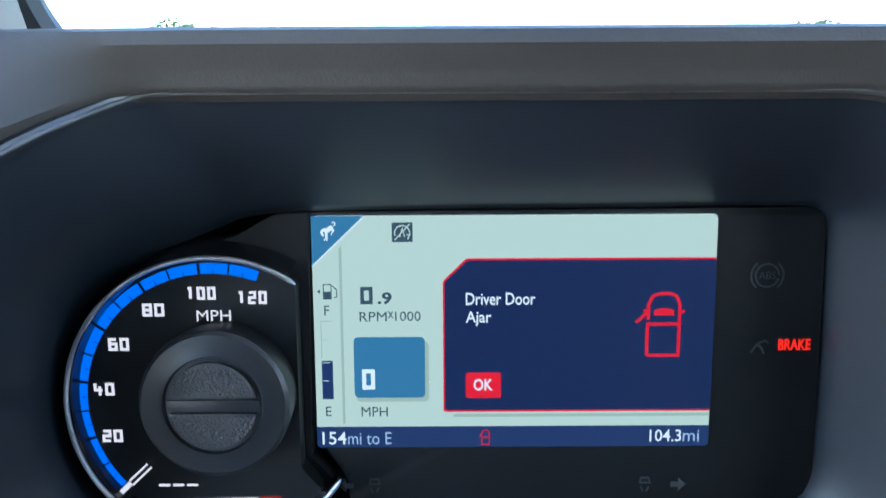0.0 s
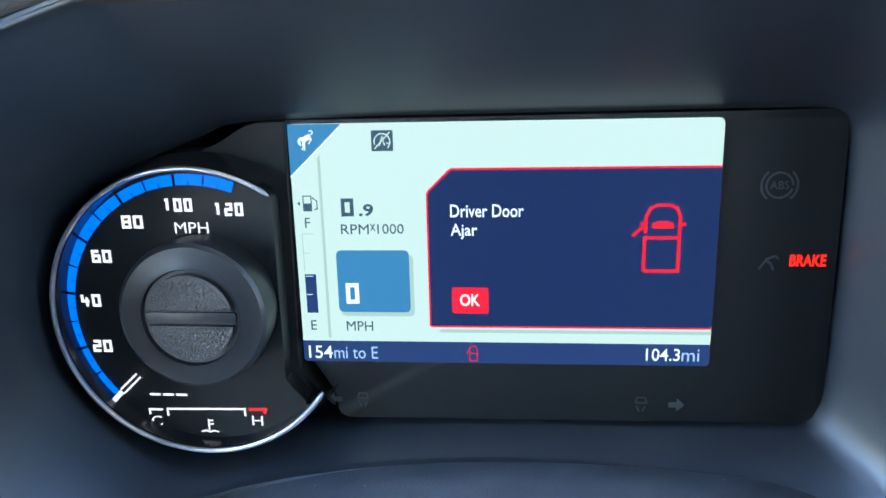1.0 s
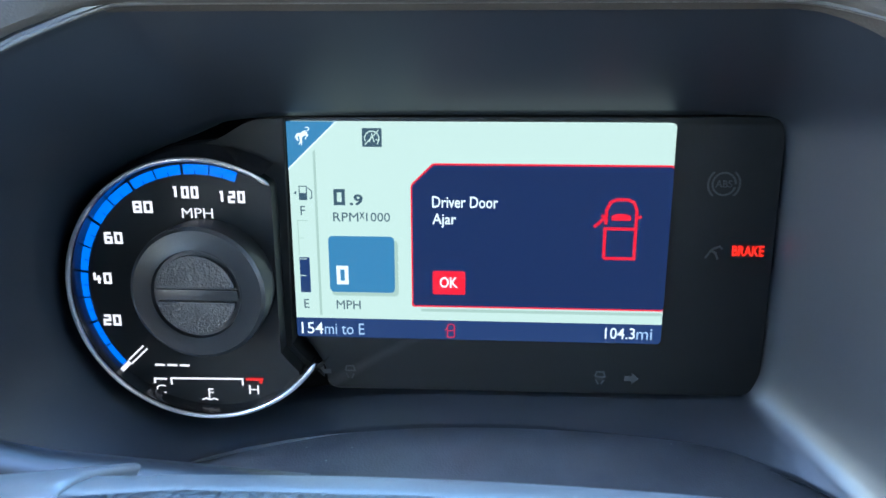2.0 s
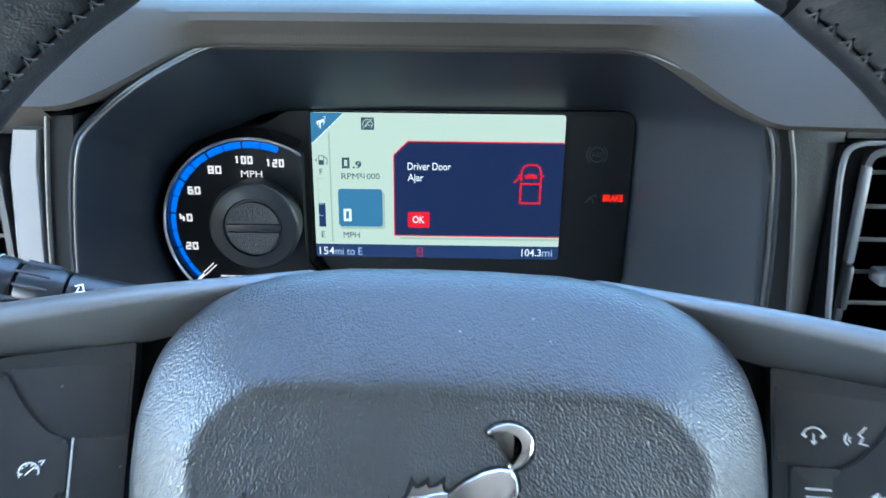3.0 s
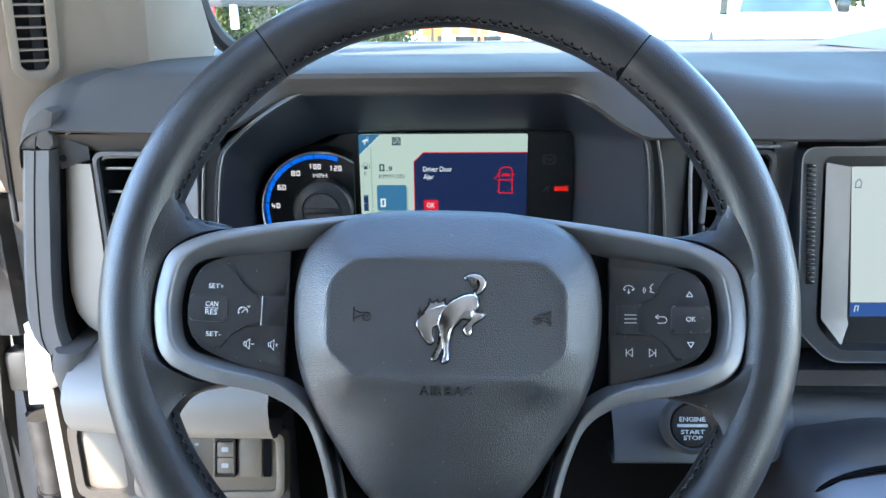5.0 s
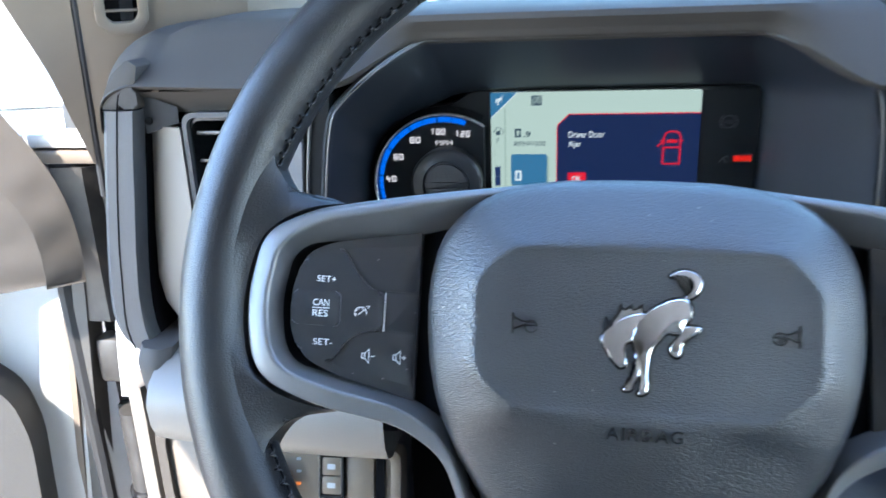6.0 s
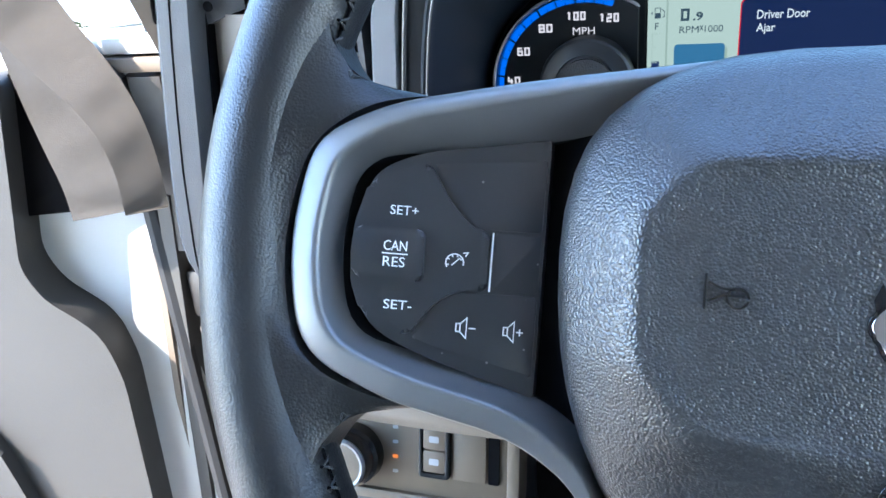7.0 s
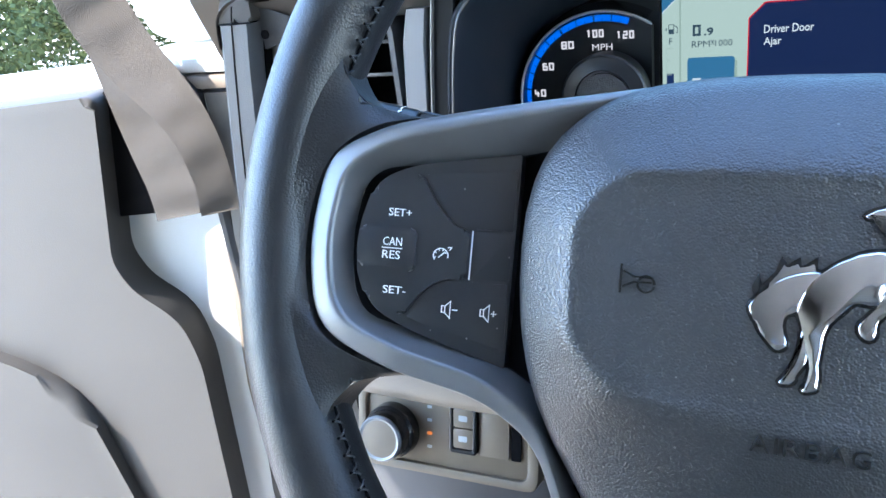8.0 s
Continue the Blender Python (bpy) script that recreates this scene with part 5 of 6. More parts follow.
dpart("console_seam", tube(chaikin([(0.236, 0.120, 1.036), (0.257, 0.124, 1.068), (0.284, 0.128, 1.0860), (0.335, 0.130, 1.0930), (0.62, 0.130, 1.0925)], 2, False), 0.0022, 8), GAP, "black piping")

# engine start button
sb_z = Vector((0.0, -0.90, 0.43)).normalized()
sb_x = Vector((1, 0, 0))
START = basis(sb_x, sb_z.cross(sb_x), sb_z, Vector((0.1735, 0.1355, 1.1195))) @ Matrix.Scale(0.93, 4)
start = thing("start_button", START, "round black engine start button with a grey collar", "push button")
part("button_collar", spin_body([(0.0215, -0.012), (0.0215, 0.001), (0.0205, 0.003), (0.0180, 0.0042), (0.0172, 0.0036), (0.0168, 0.001)], 48), RUBBER, start, "dark grey collar")
part("button_face", spin_body([(0.0165, -0.004), (0.0165, 0.0022), (0.0155, 0.0034), (0.009, 0.0038), (0.001, 0.0039)], 48), GLOSS, start, "gloss black face")
lettering("button_lettering", "ENGINE", -0.0098, 0.0030, 0.0098, 0.0066, 0.0041, DIM_PRINT, start, "", 0.0001, 0.02)
lettering("button_lettering", "START", -0.0090, -0.0062, 0.0090, -0.0030, 0.0041, DIM_PRINT, start, "", 0.0001, 0.02)
lettering("button_lettering", "STOP", -0.0072, -0.0105, 0.0072, -0.0073, 0.0040, DIM_PRINT, start, "", 0.0001, 0.02)
part("button_bar", prism(rounded(box2(-0.0115, -0.0010, 0.0115, 0.0012), 0.0004), 0.0038, 0.0042), DIM_PRINT, start)

# headlamp switch panel
SW = basis(Vector((1, 0, 0)), Vector((0, 0.30, 0.954)), Vector((0, -0.954, 0.30)), Vector((-0.172, 0.1745, 1.066)))
switches = thing("lamp_switch_panel", SW, "headlamp knob and dimmer keys below the dashboard", "switch panel")
part("switch_plate", prism(rounded(box2(-0.072, -0.030, 0.038, 0.016), 0.006), -0.02, -0.004, 0.001), TAN, switches)
part("switch_bezel", frame_slab(rounded(box2(-0.078, -0.034, 0.043, 0.019), 0.009), rounded(box2(-0.072, -0.028, 0.036, 0.014), 0.006), -0.02, -0.001, 0.0012), TAN, switches)
for y0, y1 in ((0.0, 0.0115), (-0.013, -0.001)):
    part("dimmer_key", prism(rounded(box2(-0.0107, y0, 0.0017, y1), 0.001), -0.005, 0.0, 0.0006), TAN, switches, "tan dimmer key")
    part("key_mark", prism(rounded(box2(-0.0073, (y0 + y1) / 2 - 0.0018, -0.0017, (y0 + y1) / 2 + 0.0018), 0.0008), 0.0, 0.0002), DIM_PRINT, switches)
part("key_frame", frame_slab(rounded(box2(-0.0133, -0.0162, 0.0043, 0.0148), 0.002), rounded(box2(-0.0111, -0.0136, 0.0021, 0.0122), 0.001), -0.005, 0.0006, 0.0004), GLOSS, switches)
part("blank_key", prism(rounded(box2(0.0055, -0.0165, 0.0240, 0.0135), 0.001), -0.005, -0.002, 0.0006), TAN, switches)
part("slot", prism(rounded(box2(0.0255, -0.0165, 0.0315, 0.0135), 0.001), -0.005, -0.0026), GAP, switches, "black slot beside the blank key")
for k in range(4):
    part("lamp_sign", prism(rounded(box2(-0.0300, 0.0078 - 0.0085 * k, -0.0268, 0.0097 - 0.0085 * k), 0.0007), -0.0039, -0.0036), AMBER if k == 2 else DIM_PRINT, switches)
knob = part("knob", spin_body([(0.0185, -0.006), (0.0180, 0.004), (0.0160, 0.006), (0.0155, 0.014), (0.0143, 0.0165), (0.013, 0.0168)], 40), GLOSS, switches, "black headlamp knob with a bright ring")
knob.matrix_basis = Matrix.Translation((-0.053, -0.009, 0)) @ Matrix.Scale(0.95, 4)
part("knob_ring", spin_body([(0.0148, 0.0135), (0.0152, 0.0165), (0.0140, 0.0178), (0.0125, 0.0172)], 40), SILVER, knob)
part("knob_cap", spin_body([(0.0126, 0.015), (0.0124, 0.0172), (0.006, 0.0178), (0.001, 0.0179)], 40), TAN, knob)

# coin tray left of the switches
tray = dpart("coin_tray", frame_slab(rounded([(-0.305, 1.02), (-0.255, 1.02), (-0.255, 1.10), (-0.285, 1.105), (-0.305, 1.09)], 0.012), rounded([(-0.298, 1.027), (-0.262, 1.027), (-0.262, 1.092), (-0.283, 1.097), (-0.298, 1.084)], 0.009), -0.20, -0.183, 0.003), DASH, "grey framed fuse lid")
tray.matrix_basis = DM @ CLD
lid = dpart("fuse_lid", prism(rounded([(-0.298, 1.027), (-0.262, 1.027), (-0.262, 1.092), (-0.283, 1.097), (-0.298, 1.084)], 0.009), -0.20, -0.187, 0.001), PALE_TRIM)
lid.matrix_basis = DM @ CLD

# column and stalk
column = thing("steering_column", Matrix.Translation((0.003, 0.2, 1.105)), "black steering column shroud", "steering column")
part("shroud", loft([[(x * k, y, z * k - 0.055 - (y + 0.12) * -0.35) for x, z in ((-0.062, -0.02), (-0.06, 0.03), (-0.035, 0.05), (0.035, 0.05), (0.06, 0.03), (0.062, -0.02), (0.035, -0.05), (-0.035, -0.05))] for y, k in ((-0.135, 0.92), (-0.12, 1.0), (0.0, 1.03), (0.07, 1.05))], True, True, True), BOWL, column, "black column shroud")
stalk = thing("turn_stalk", Matrix.Translation((-0.06, 0.15, 1.235)), "black turn signal and wiper stalk", "stalk")
part("stalk_arm", tube([(0.02, 0.012, -0.006), (-0.03, -0.002, 0.006), (-0.083, -0.009, 0.0195)], [0.0085, 0.0088, 0.0094], 16), KEYCAP, stalk)
part("stalk_seam", tube([(-0.083, -0.009, 0.0195), (-0.085, -0.0092, 0.020)], 0.0088, 16), GAP, stalk)
part("stalk_ring", tube([(-0.085, -0.0092, 0.020), (-0.0862, -0.0094, 0.0204), (-0.0995, -0.0100, 0.0237), (-0.1005, -0.0101, 0.0240)], [0.0094, 0.0099, 0.0101, 0.0097], 16), KEYCAP, stalk, "ribbed turning ring")
for k in range(5):
    a = radians(-150 + 30 * k)
    part("ring_rib", tube([(-0.0868, -0.0094 + 0.0100 * math.cos(a), 0.0206 - 0.0100 * math.sin(a)), (-0.0990, -0.0100 + 0.0102 * math.cos(a), 0.0236 - 0.0102 * math.sin(a))], 0.0006, 5), KEYCAP, stalk)
part("stalk_seam", tube([(-0.1005, -0.0101, 0.0240), (-0.1018, -0.0102, 0.0243)], 0.0090, 16), GAP, stalk)
part("stalk_tip", tube([(-0.1018, -0.0102, 0.0243), (-0.1030, -0.0103, 0.0246), (-0.140, -0.0125, 0.0340), (-0.150, -0.0130, 0.0365), (-0.153, -0.0132, 0.0372)], [0.0096, 0.0102, 0.0104, 0.0092, 0.0055], 16), KEYCAP, stalk)
for k in range(4):
    a = radians(-128 + 17 * k)
    part("stalk_mark", block(-0.0022, -0.0006, -0.0001, 0.0022 - 0.0004 * k, 0.0006, 0.0002), PRINT, stalk).matrix_basis = Matrix.Translation((-0.1075, -0.0105 + 0.0103 * math.cos(a), 0.0258 - 0.0103 * math.sin(a))) @ Matrix.Rotation(radians(-14), 4, "Y") @ Matrix.Rotation(-a - radians(90), 4, "X")
sg = bmesh.new()
ribbon(scaled([(-3, -1.6), (-3, 1.4), (2.2, 1.4), (3, -1.6), (-3, -1.6)]), 0.0005, 0.0, 0.0002, bm=sg)
ribbon(scaled([(-0.6, -2.6), (0.8, 0.6)]), 0.0005, 0.0, 0.0002, bm=sg)
part("wiper_sign", sg, PRINT, stalk).matrix_basis = Matrix.Translation((-0.0770, -0.0150, 0.0252)) @ Matrix.Rotation(radians(-14), 4, "Y") @ Matrix.Rotation(radians(42), 4, "X")

# centre touchscreen
ts = thing("touchscreen", Matrix.Translation((0.43, 0.20, 1.12)), "wide centre touchscreen with a knurled side grip", "touchscreen")
TI = Matrix.Translation((-0.43, -0.20, -1.12))
def tsp(nm, bm, mat, lab=""):
    ob = part(nm, bm, mat, ts, lab)
    ob.matrix_basis = TI @ CLD
    return ob
o = rounded([(0.257, 1.305), (0.272, 1.160), (0.300, 1.133), (0.62, 1.133), (0.62, 1.305)], 0.012, 5)
o2_ = rounded([(0.2735, 1.298), (0.286, 1.166), (0.306, 1.143), (0.61, 1.143), (0.61, 1.298)], 0.008, 5)
tsp("screen_frame", frame_slab(o, o2_, -0.236, -0.2085, 0.002), BOWL, "black screen frame")
tsp("screen_bead", frame_slab([p for p in o], [p + (Vector((0.44, 1.22)) - p).normalized() * 0.0012 for p in o], -0.215, -0.2078), SILVER, "thin bright bead")
tsp("screen_glass", prism(o2_, -0.236, -0.224), LENS)
tsp("screen_cheek", loft([[(0.277, 1.293, -0.210), (0.290, 1.170, -0.210), (0.309, 1.147, -0.210)], [(0.3015, 1.287, -0.2225), (0.3165, 1.166, -0.2225), (0.3185, 1.160, -0.2225)]], False), DARK_CHROME, "smooth slanted cheek")
tsp("screen_image", prism(scaled([(302.5, 1287), (318, 1178), (600, 1178), (600, 1287)]), -0.2238, -0.2236), C_PALE, "pale lit map screen")
tsp("screen_bar", prism(scaled([(318, 1177.6), (319, 1166), (600, 1166), (600, 1177.6)]), -0.2238, -0.2236), C_BLUE)
hb = bmesh.new()
ribbon(scaled([(306.6, 1274.6), (309.4, 1277.6), (312.2, 1274.6)]), 0.0006, -0.2234, 0.0001, bm=hb)
ribbon(scaled([(307.4, 1274.4), (307.4, 1271.0), (311.4, 1271.0), (311.4, 1274.4)]), 0.0006, -0.2234, 0.0001, bm=hb)
ob = tsp("home_sign", hb, S_SLATE)
hb = bmesh.new()
ribbon(scaled([(322.0, 1170.0), (322.0, 1175.0), (324.6, 1175.0), (324.6, 1170.6)]), 0.0007, -0.2234, 0.0001, bm=hb)
tsp("music_sign", hb, S_WHITE)
for k in range(26):
    x = 0.2655 + 0.0115 * k / 26
    z = 1.291 - 0.0036 * k
    tsp("knurl", block(x - 0.003, z - 0.0013, -0.209, x + 0.003, z + 0.0013, -0.2066, 0.0005), GLOSS)
# tray below the screen
dpart("screen_shelf", loft([[(x, 0.236, 1.133), (x, 0.205, 1.128), (x, 0.198, 1.118), (x, 0.205, 1.108), (x, 0.236, 1.104)] for x in (0.262, 0.45, 0.62)], False), GLOSS, "dark gloss shelf edge")
# speaker pod on the dash top
pod_t = thing("dash_top_tray", Matrix.Translation((0.60, 0.45, 1.35)), "dark hooded tray on the dashboard top", "dash tray")
part("tray_body", loft([[(-0.16, -0.12, 0.008), (0.2, -0.16, 0.008), (0.2, 0.12, 0.012), (-0.20, 0.10, 0.010)], [(-0.10, -0.07, 0.030), (0.2, -0.10, 0.034), (0.2, 0.08, 0.034), (-0.12, 0.06, 0.032)]], True, False, True), DASH_LOW, pod_t)

# The dark inside of the opening is painted as a black front panel.
part("tray_mouth_shade", loft([[(-0.150, -0.1190, 0.0105), (0.2, -0.1590, 0.0105)], [(-0.106, -0.0790, 0.0270), (0.2, -0.1110, 0.0300)]], False), MATT, pod_t, "black panel in place of the tray's shaded opening")
# ---------------------------------------------------------------- pillar, windscreen, unseen roof and cabin shell
pil = thing("pillar_trim", Matrix.Translation((-0.35, 0.29, 1.30)), "warm grey windscreen pillar trim with a demister vent", "pillar trim")
PX = Vector((0.80, 0.60, 0)).normalized()
PY = Vector((0.04, -0.36, 1.0)).normalized()
PZ = PX.cross(PY).normalized()
PY = PZ.cross(PX).normalized()
PM = basis(PX, PY, PZ, Vector((-0.3411, 0.2928, 1.3542)))
pil.matrix_world = PM
part("pillar_face", prism(rounded(scaled([(-28, -120), (-28, 420), (75, 420), (92, 0), (100, -120)]), 0.004), -0.03, -0.002, 0.004), PILLAR, pil)
part("pillar_return", loft([[(0.070, 0.42, -0.004), (0.090, 0.0, -0.004), (0.100, -0.06, -0.004)], [(0.085, 0.42, -0.010), (0.105, 0.0, -0.010), (0.115, -0.06, -0.010)], [(0.115, 0.42, -0.035), (0.150, 0.05, -0.035), (0.165, 0.0, -0.035), (0.19, -0.06, -0.035)][:3], [(0.118, 0.42, -0.06), (0.153, 0.05, -0.06), (0.168, 0.0, -0.06)]], False), PILLAR, pil, "grey inner face of the pillar", 80)
part("pillar_seal", tube([tuple(p) for p in chaikin([(0.117, 0.42, -0.062), (0.146, 0.12, -0.062), (0.154, 0.045, -0.062), (0.176, 0.0, -0.062), (0.215, -0.022, -0.062), (0.27, -0.035, -0.062)], 3, False)], 0.009, 8), RUBBER, pil, "black edge of the windscreen")
part("pillar_vent_frame", frame_slab(rounded(scaled([(-18, 2), (-9, -7), (10, -7), (18, 3), (19, 150), (-19, 150)]), 0.003), rounded(scaled([(-11, 6), (-7, 2), (7, 2), (11, 7), (12, 146), (-12, 146)]), 0.002), -0.02, 0.0025, 0.0012), PILLAR, pil)
part("pillar_vent_back", prism(scaled(box2(-12.5, 0, 12.5, 148)), -0.006, -0.0015), GAP, pil)
for k in range(15):
    part("pillar_slat", block(-0.0118, 0.010 + 0.0092 * k, -0.001, 0.0118, 0.0112 + 0.0092 * k, 0.0016), PILLAR, pil)
part("pillar_vane", prism(scaled(box2(-1, 3, 8, 146)), -0.0015, -0.0005), GLOSS, pil)
part("door_seal", tube([(-0.0302, -0.14, -0.004), (-0.0302, 0.42, -0.004)], 0.0028, 8), RUBBER, pil, "black door seal")
part("pillar_outer", prism(rounded(scaled([(-34, -110), (-54, -33), (-76, 25), (-140, 220), (-170, 420), (-32.5, 420), (-32.5, -110)]), 0.006), -0.04, -0.001, 0.008, 3), PILLAR, pil, "warm grey outer pillar face")

windscreen = tagged(part("window_1", loft([[(-0.30, 0.72, 1.34), (1.10, 0.72, 1.34)], [(-0.30, 0.42, 1.88), (1.10, 0.42, 1.88)], [(-0.30, 0.425, 1.88), (1.10, 0.425, 1.88)], [(-0.30, 0.725, 1.34), (1.10, 0.725, 1.34)]], False), GLASS), "clear windscreen glass", "window", kind="structure")
windscreen.visible_shadow = False
# Unseen roof added to shade the wheel; it stops short to admit skylight.
tagged(part("ceiling", block(-0.46, -2.2, 1.88, 1.22, 0.0, 1.93, 0.01), ROOF), "unseen pale grey roof that blocks the sun, open in front for skylight", "ceiling", kind="structure")
# Unseen floor that serves as a warm reflector below the wheel.
tagged(part("floor", block(-0.46, -2.2, 0.30, 1.22, 0.75, 0.36, 0.01), BOUNCE_FLOOR), "unseen cabin floor, tan to bounce warm light upwards", "floor", kind="structure")
# Unseen wall added to keep light from behind off the airbag cover.
tagged(part("wall_rear", block(-0.46, -2.26, 0.36, 1.22, -2.2, 1.88), LINING), "unseen warm grey rear wall, closed to block light from behind", "wall", kind="structure")
# Unseen side wall; the window openings are laid out for the light they admit.
rw = bmesh.new()
block(1.16, -2.2, 0.36, 1.22, 0.72, 1.10, bm=rw)
block(1.16, -2.2, 1.10, 1.22, -1.45, 1.88, bm=rw)
block(1.16, -0.62, 1.10, 1.22, -0.50, 1.78, bm=rw)
block(1.16, -1.45, 1.78, 1.22, 0.45, 1.88, bm=rw)
tagged(part("wall_right", rw, LINING), "unseen warm grey cabin side, its window openings sized to admit light", "wall", kind="structure")
# Unseen wall, brought forward to keep light from the left off the wheel.
tagged(part("wall_left", block(-0.46, -2.2, 0.36, -0.41, -0.25, 1.88), LINING), "unseen warm grey cabin side, drawn forward to block light from the left", "wall", kind="structure")
tagged(part("header_rail", block(-0.46, 0.405, 1.84, 1.22, 0.44, 1.885, 0.012), LINING), "dark rail above the windscreen", "trim", kind="structure")
# Unseen overhang, widened outwards so the sun misses the dash's end strip.
tagged(part("side_rail", block(-0.60, -2.2, 1.66, -0.41, 0.46, 1.885, 0.015), LINING), "unseen rail above the door opening, widened to block the sun", "trim", kind="structure")
sc = bmesh.new()
block(-0.44, 0.36, 0.36, -0.36, 0.90, 1.12, 0.01, sc)
tagged(part("door_jamb", sc, METAL), "grey primed body side at the door hinge", "trim", kind="structure")

# ---------------------------------------------------------------- open driver's door
HINGE = Vector((-0.455, 0.335, 0.0))
dd = Vector((-0.94, -0.33, 0)).normalized()
DOOR = basis(dd, Vector((0, 0, 1)), dd.cross(Vector((0, 0, 1))), HINGE)     # x along the door, y up, z to the cabin side
door = thing("car_door", DOOR, "open driver's door with a grey inner trim panel", "car door")
if DOOR.to_3x3().col[2].y > 0:
    DOOR = basis(dd, Vector((0, 0, 1)), -dd.cross(Vector((0, 0, 1))), HINGE)
    door.matrix_world = DOOR
part("door_shell", prism(rounded(scaled([(0, 640), (0, 1240), (20, 1262), (1000, 1250), (1000, 640)]), 0.02), -0.11, -0.004, 0.004), WHITE_PAINT, door, "white painted door shell")
trim = part("door_trim", prism(rounded(scaled([(72, 640), (60, 800), (50, 1000), (58, 1046, 20), (94, 1080, 14), (104, 1108, 12), (90, 1180), (76, 1252, 12), (990, 1240), (990, 640)]), 0.015), -0.004, 0.036, 0.010, 4), DOOR_TRIM, door, "grey moulded door trim")
part("door_pocket", prism(rounded(scaled([(150, 640), (148, 850), (170, 985, 40), (260, 1046, 60), (960, 1060), (960, 640)]), 0.02), 0.03, 0.050, 0.014, 4), DOOR_TRIM, trim, "raised lower door panel")
# Flat black plate: the deep shade of a hollow is put into its colour.
part("door_hollow_dark", prism(rounded(scaled([(44, 1142), (32, 1160), (30, 1200), (46, 1250), (82, 1254), (108, 1180), (118, 1142)]), 0.01), -0.004, 0.012, 0.003), GAP, door, "black plate in place of the shaded hollow in the door's corner")
part("door_seal", tube(scaled([(6, 700, 2), (6, 1240, 2), (24, 1258, 2)]), 0.007, 8), RUBBER, door, "black door seal")

# webbing strap that limits the door
strap = thing("door_strap", Matrix.Translation((-0.43, 0.30, 1.15)), "beige webbing check strap of the door", "strap")
SO = Vector((-0.43, 0.30, 1.15))


def band(path, t, turn=0.0, face=(0.45, -0.85, 0.1)):
    """Webbing along (x, y, z, width) points; its face turns by `turn` degrees over its length."""
    P = [Vector(p[:3]) for p in path]
    rings = []
    for i, p in enumerate(P):
        d = (P[min(i + 1, len(P) - 1)] - P[max(i - 1, 0)]).normalized()
        n = Matrix.Rotation(radians(turn * (i / (len(P) - 1) - 0.5)), 3, d) @ Vector(face)
        s = d.cross(n).normalized()
        n = s.cross(d)
        w = path[i][3]
        ring = []
        for k in range(9):                       # a slightly cupped section
            u = k / 8 - 0.5
            ring.append(p + s * w * u + n * (t + 0.004 * (0.25 - u * u) * math.sin(i * 0.7)))
        for k in range(8, -1, -1):
            u = k / 8 - 0.5
            ring.append(p + s * w * u + n * (0.004 * (0.25 - u * u) * math.sin(i * 0.7)))
        rings.append([tuple(q - SO) for q in ring])
    return loft(rings, True, True, True)


def smooth_path(path):
    return [tuple(p) for p in chaikin_n(path, 3)]


def chaikin_n(pts, n):
    for _ in range(n):
        out = [pts[0]]
        for a, b in zip(pts, pts[1:]):
            out += [tuple(x * 0.75 + y * 0.25 for x, y in zip(a, b)), tuple(x * 0.25 + y * 0.75 for x, y in zip(a, b))]
        pts = out + [pts[-1]]
    return pts


UP = smooth_path([(-0.515, 0.278, 1.40, 0.046), (-0.497, 0.282, 1.330, 0.048), (-0.489, 0.284, 1.305, 0.048), (-0.473, 0.285, 1.278, 0.045), (-0.449, 0.285, 1.252, 0.040), (-0.432, 0.286, 1.225, 0.034), (-0.424, 0.287, 1.192, 0.030), (-0.426, 0.288, 1.152, 0.030)])
DOWN = smooth_path([(-0.530, 0.290, 1.360, 0.030), (-0.507, 0.293, 1.300, 0.032), (-0.494, 0.294, 1.248, 0.042), (-0.478, 0.294, 1.210, 0.054), (-0.465, 0.293, 1.178, 0.058), (-0.462, 0.293, 1.147, 0.060)])
web = part("webbing", band(UP, 0.0018, 20, (0.80, -0.60, -0.12)), STRAP, strap, "beige woven webbing", 50)
tab = part("strap_tab", band(DOWN, 0.0022, -25, (0.10, -0.92, 0.32)), STRAP, strap, "wide stitched strap end", 50)

# hinge hardware
hinge = thing("jamb_bracket", Matrix.Translation((-0.40, 0.37, 1.12)), "grey steel bracket and hinge on the door jamb", "bracket")
part("hinge_plate", block(-0.05, -0.012, -0.30, 0.045, 0.0, 0.17, 0.004), METAL, hinge)
part("hinge_leaf", prism(rounded(scaled([(-35, 20), (-38, 110), (-10, 125), (12, 100), (25, 30), (20, -10), (-20, -15)]), 0.01), 0.01, 0.03, 0.004), METAL, hinge).matrix_basis = CLD
for x, z, r in ((-0.038, 0.084, 1.0), (-0.037, 0.062, 0.8), (-0.035, 0.036, 1.0)):
    bolt = part("hinge_bolt", spin_body([(0.012, 0.0), (0.012, 0.005), (0.009, 0.009), (0.005, 0.010), (0.004, 0.006)], 16), STEEL, hinge, "bright worn bolt")
    bolt.matrix_basis = Matrix.Translation((x, -0.03, z)) @ CLD @ Matrix.Scale(r, 4)
part("hinge_arm", loft([[(-0.062, -0.030, z), (-0.050, -0.040, z), (-0.022, -0.040, z), (-0.012, -0.028, z), (-0.012, -0.012, z), (-0.062, -0.012, z)] for z in (-0.02, 0.02, 0.07, 0.105, 0.12)], True, True, True), METAL, hinge, "dark cast hinge arm")
part("hinge_pin", tube([(-0.022, -0.028, -0.115), (-0.022, -0.028, -0.26)], [0.015, 0.015], 14), METAL, hinge)
part("pin_cap", tube([(-0.022, -0.028, -0.20), (-0.022, -0.028, -0.212)], 0.0185, 14), GLOSS, hinge)
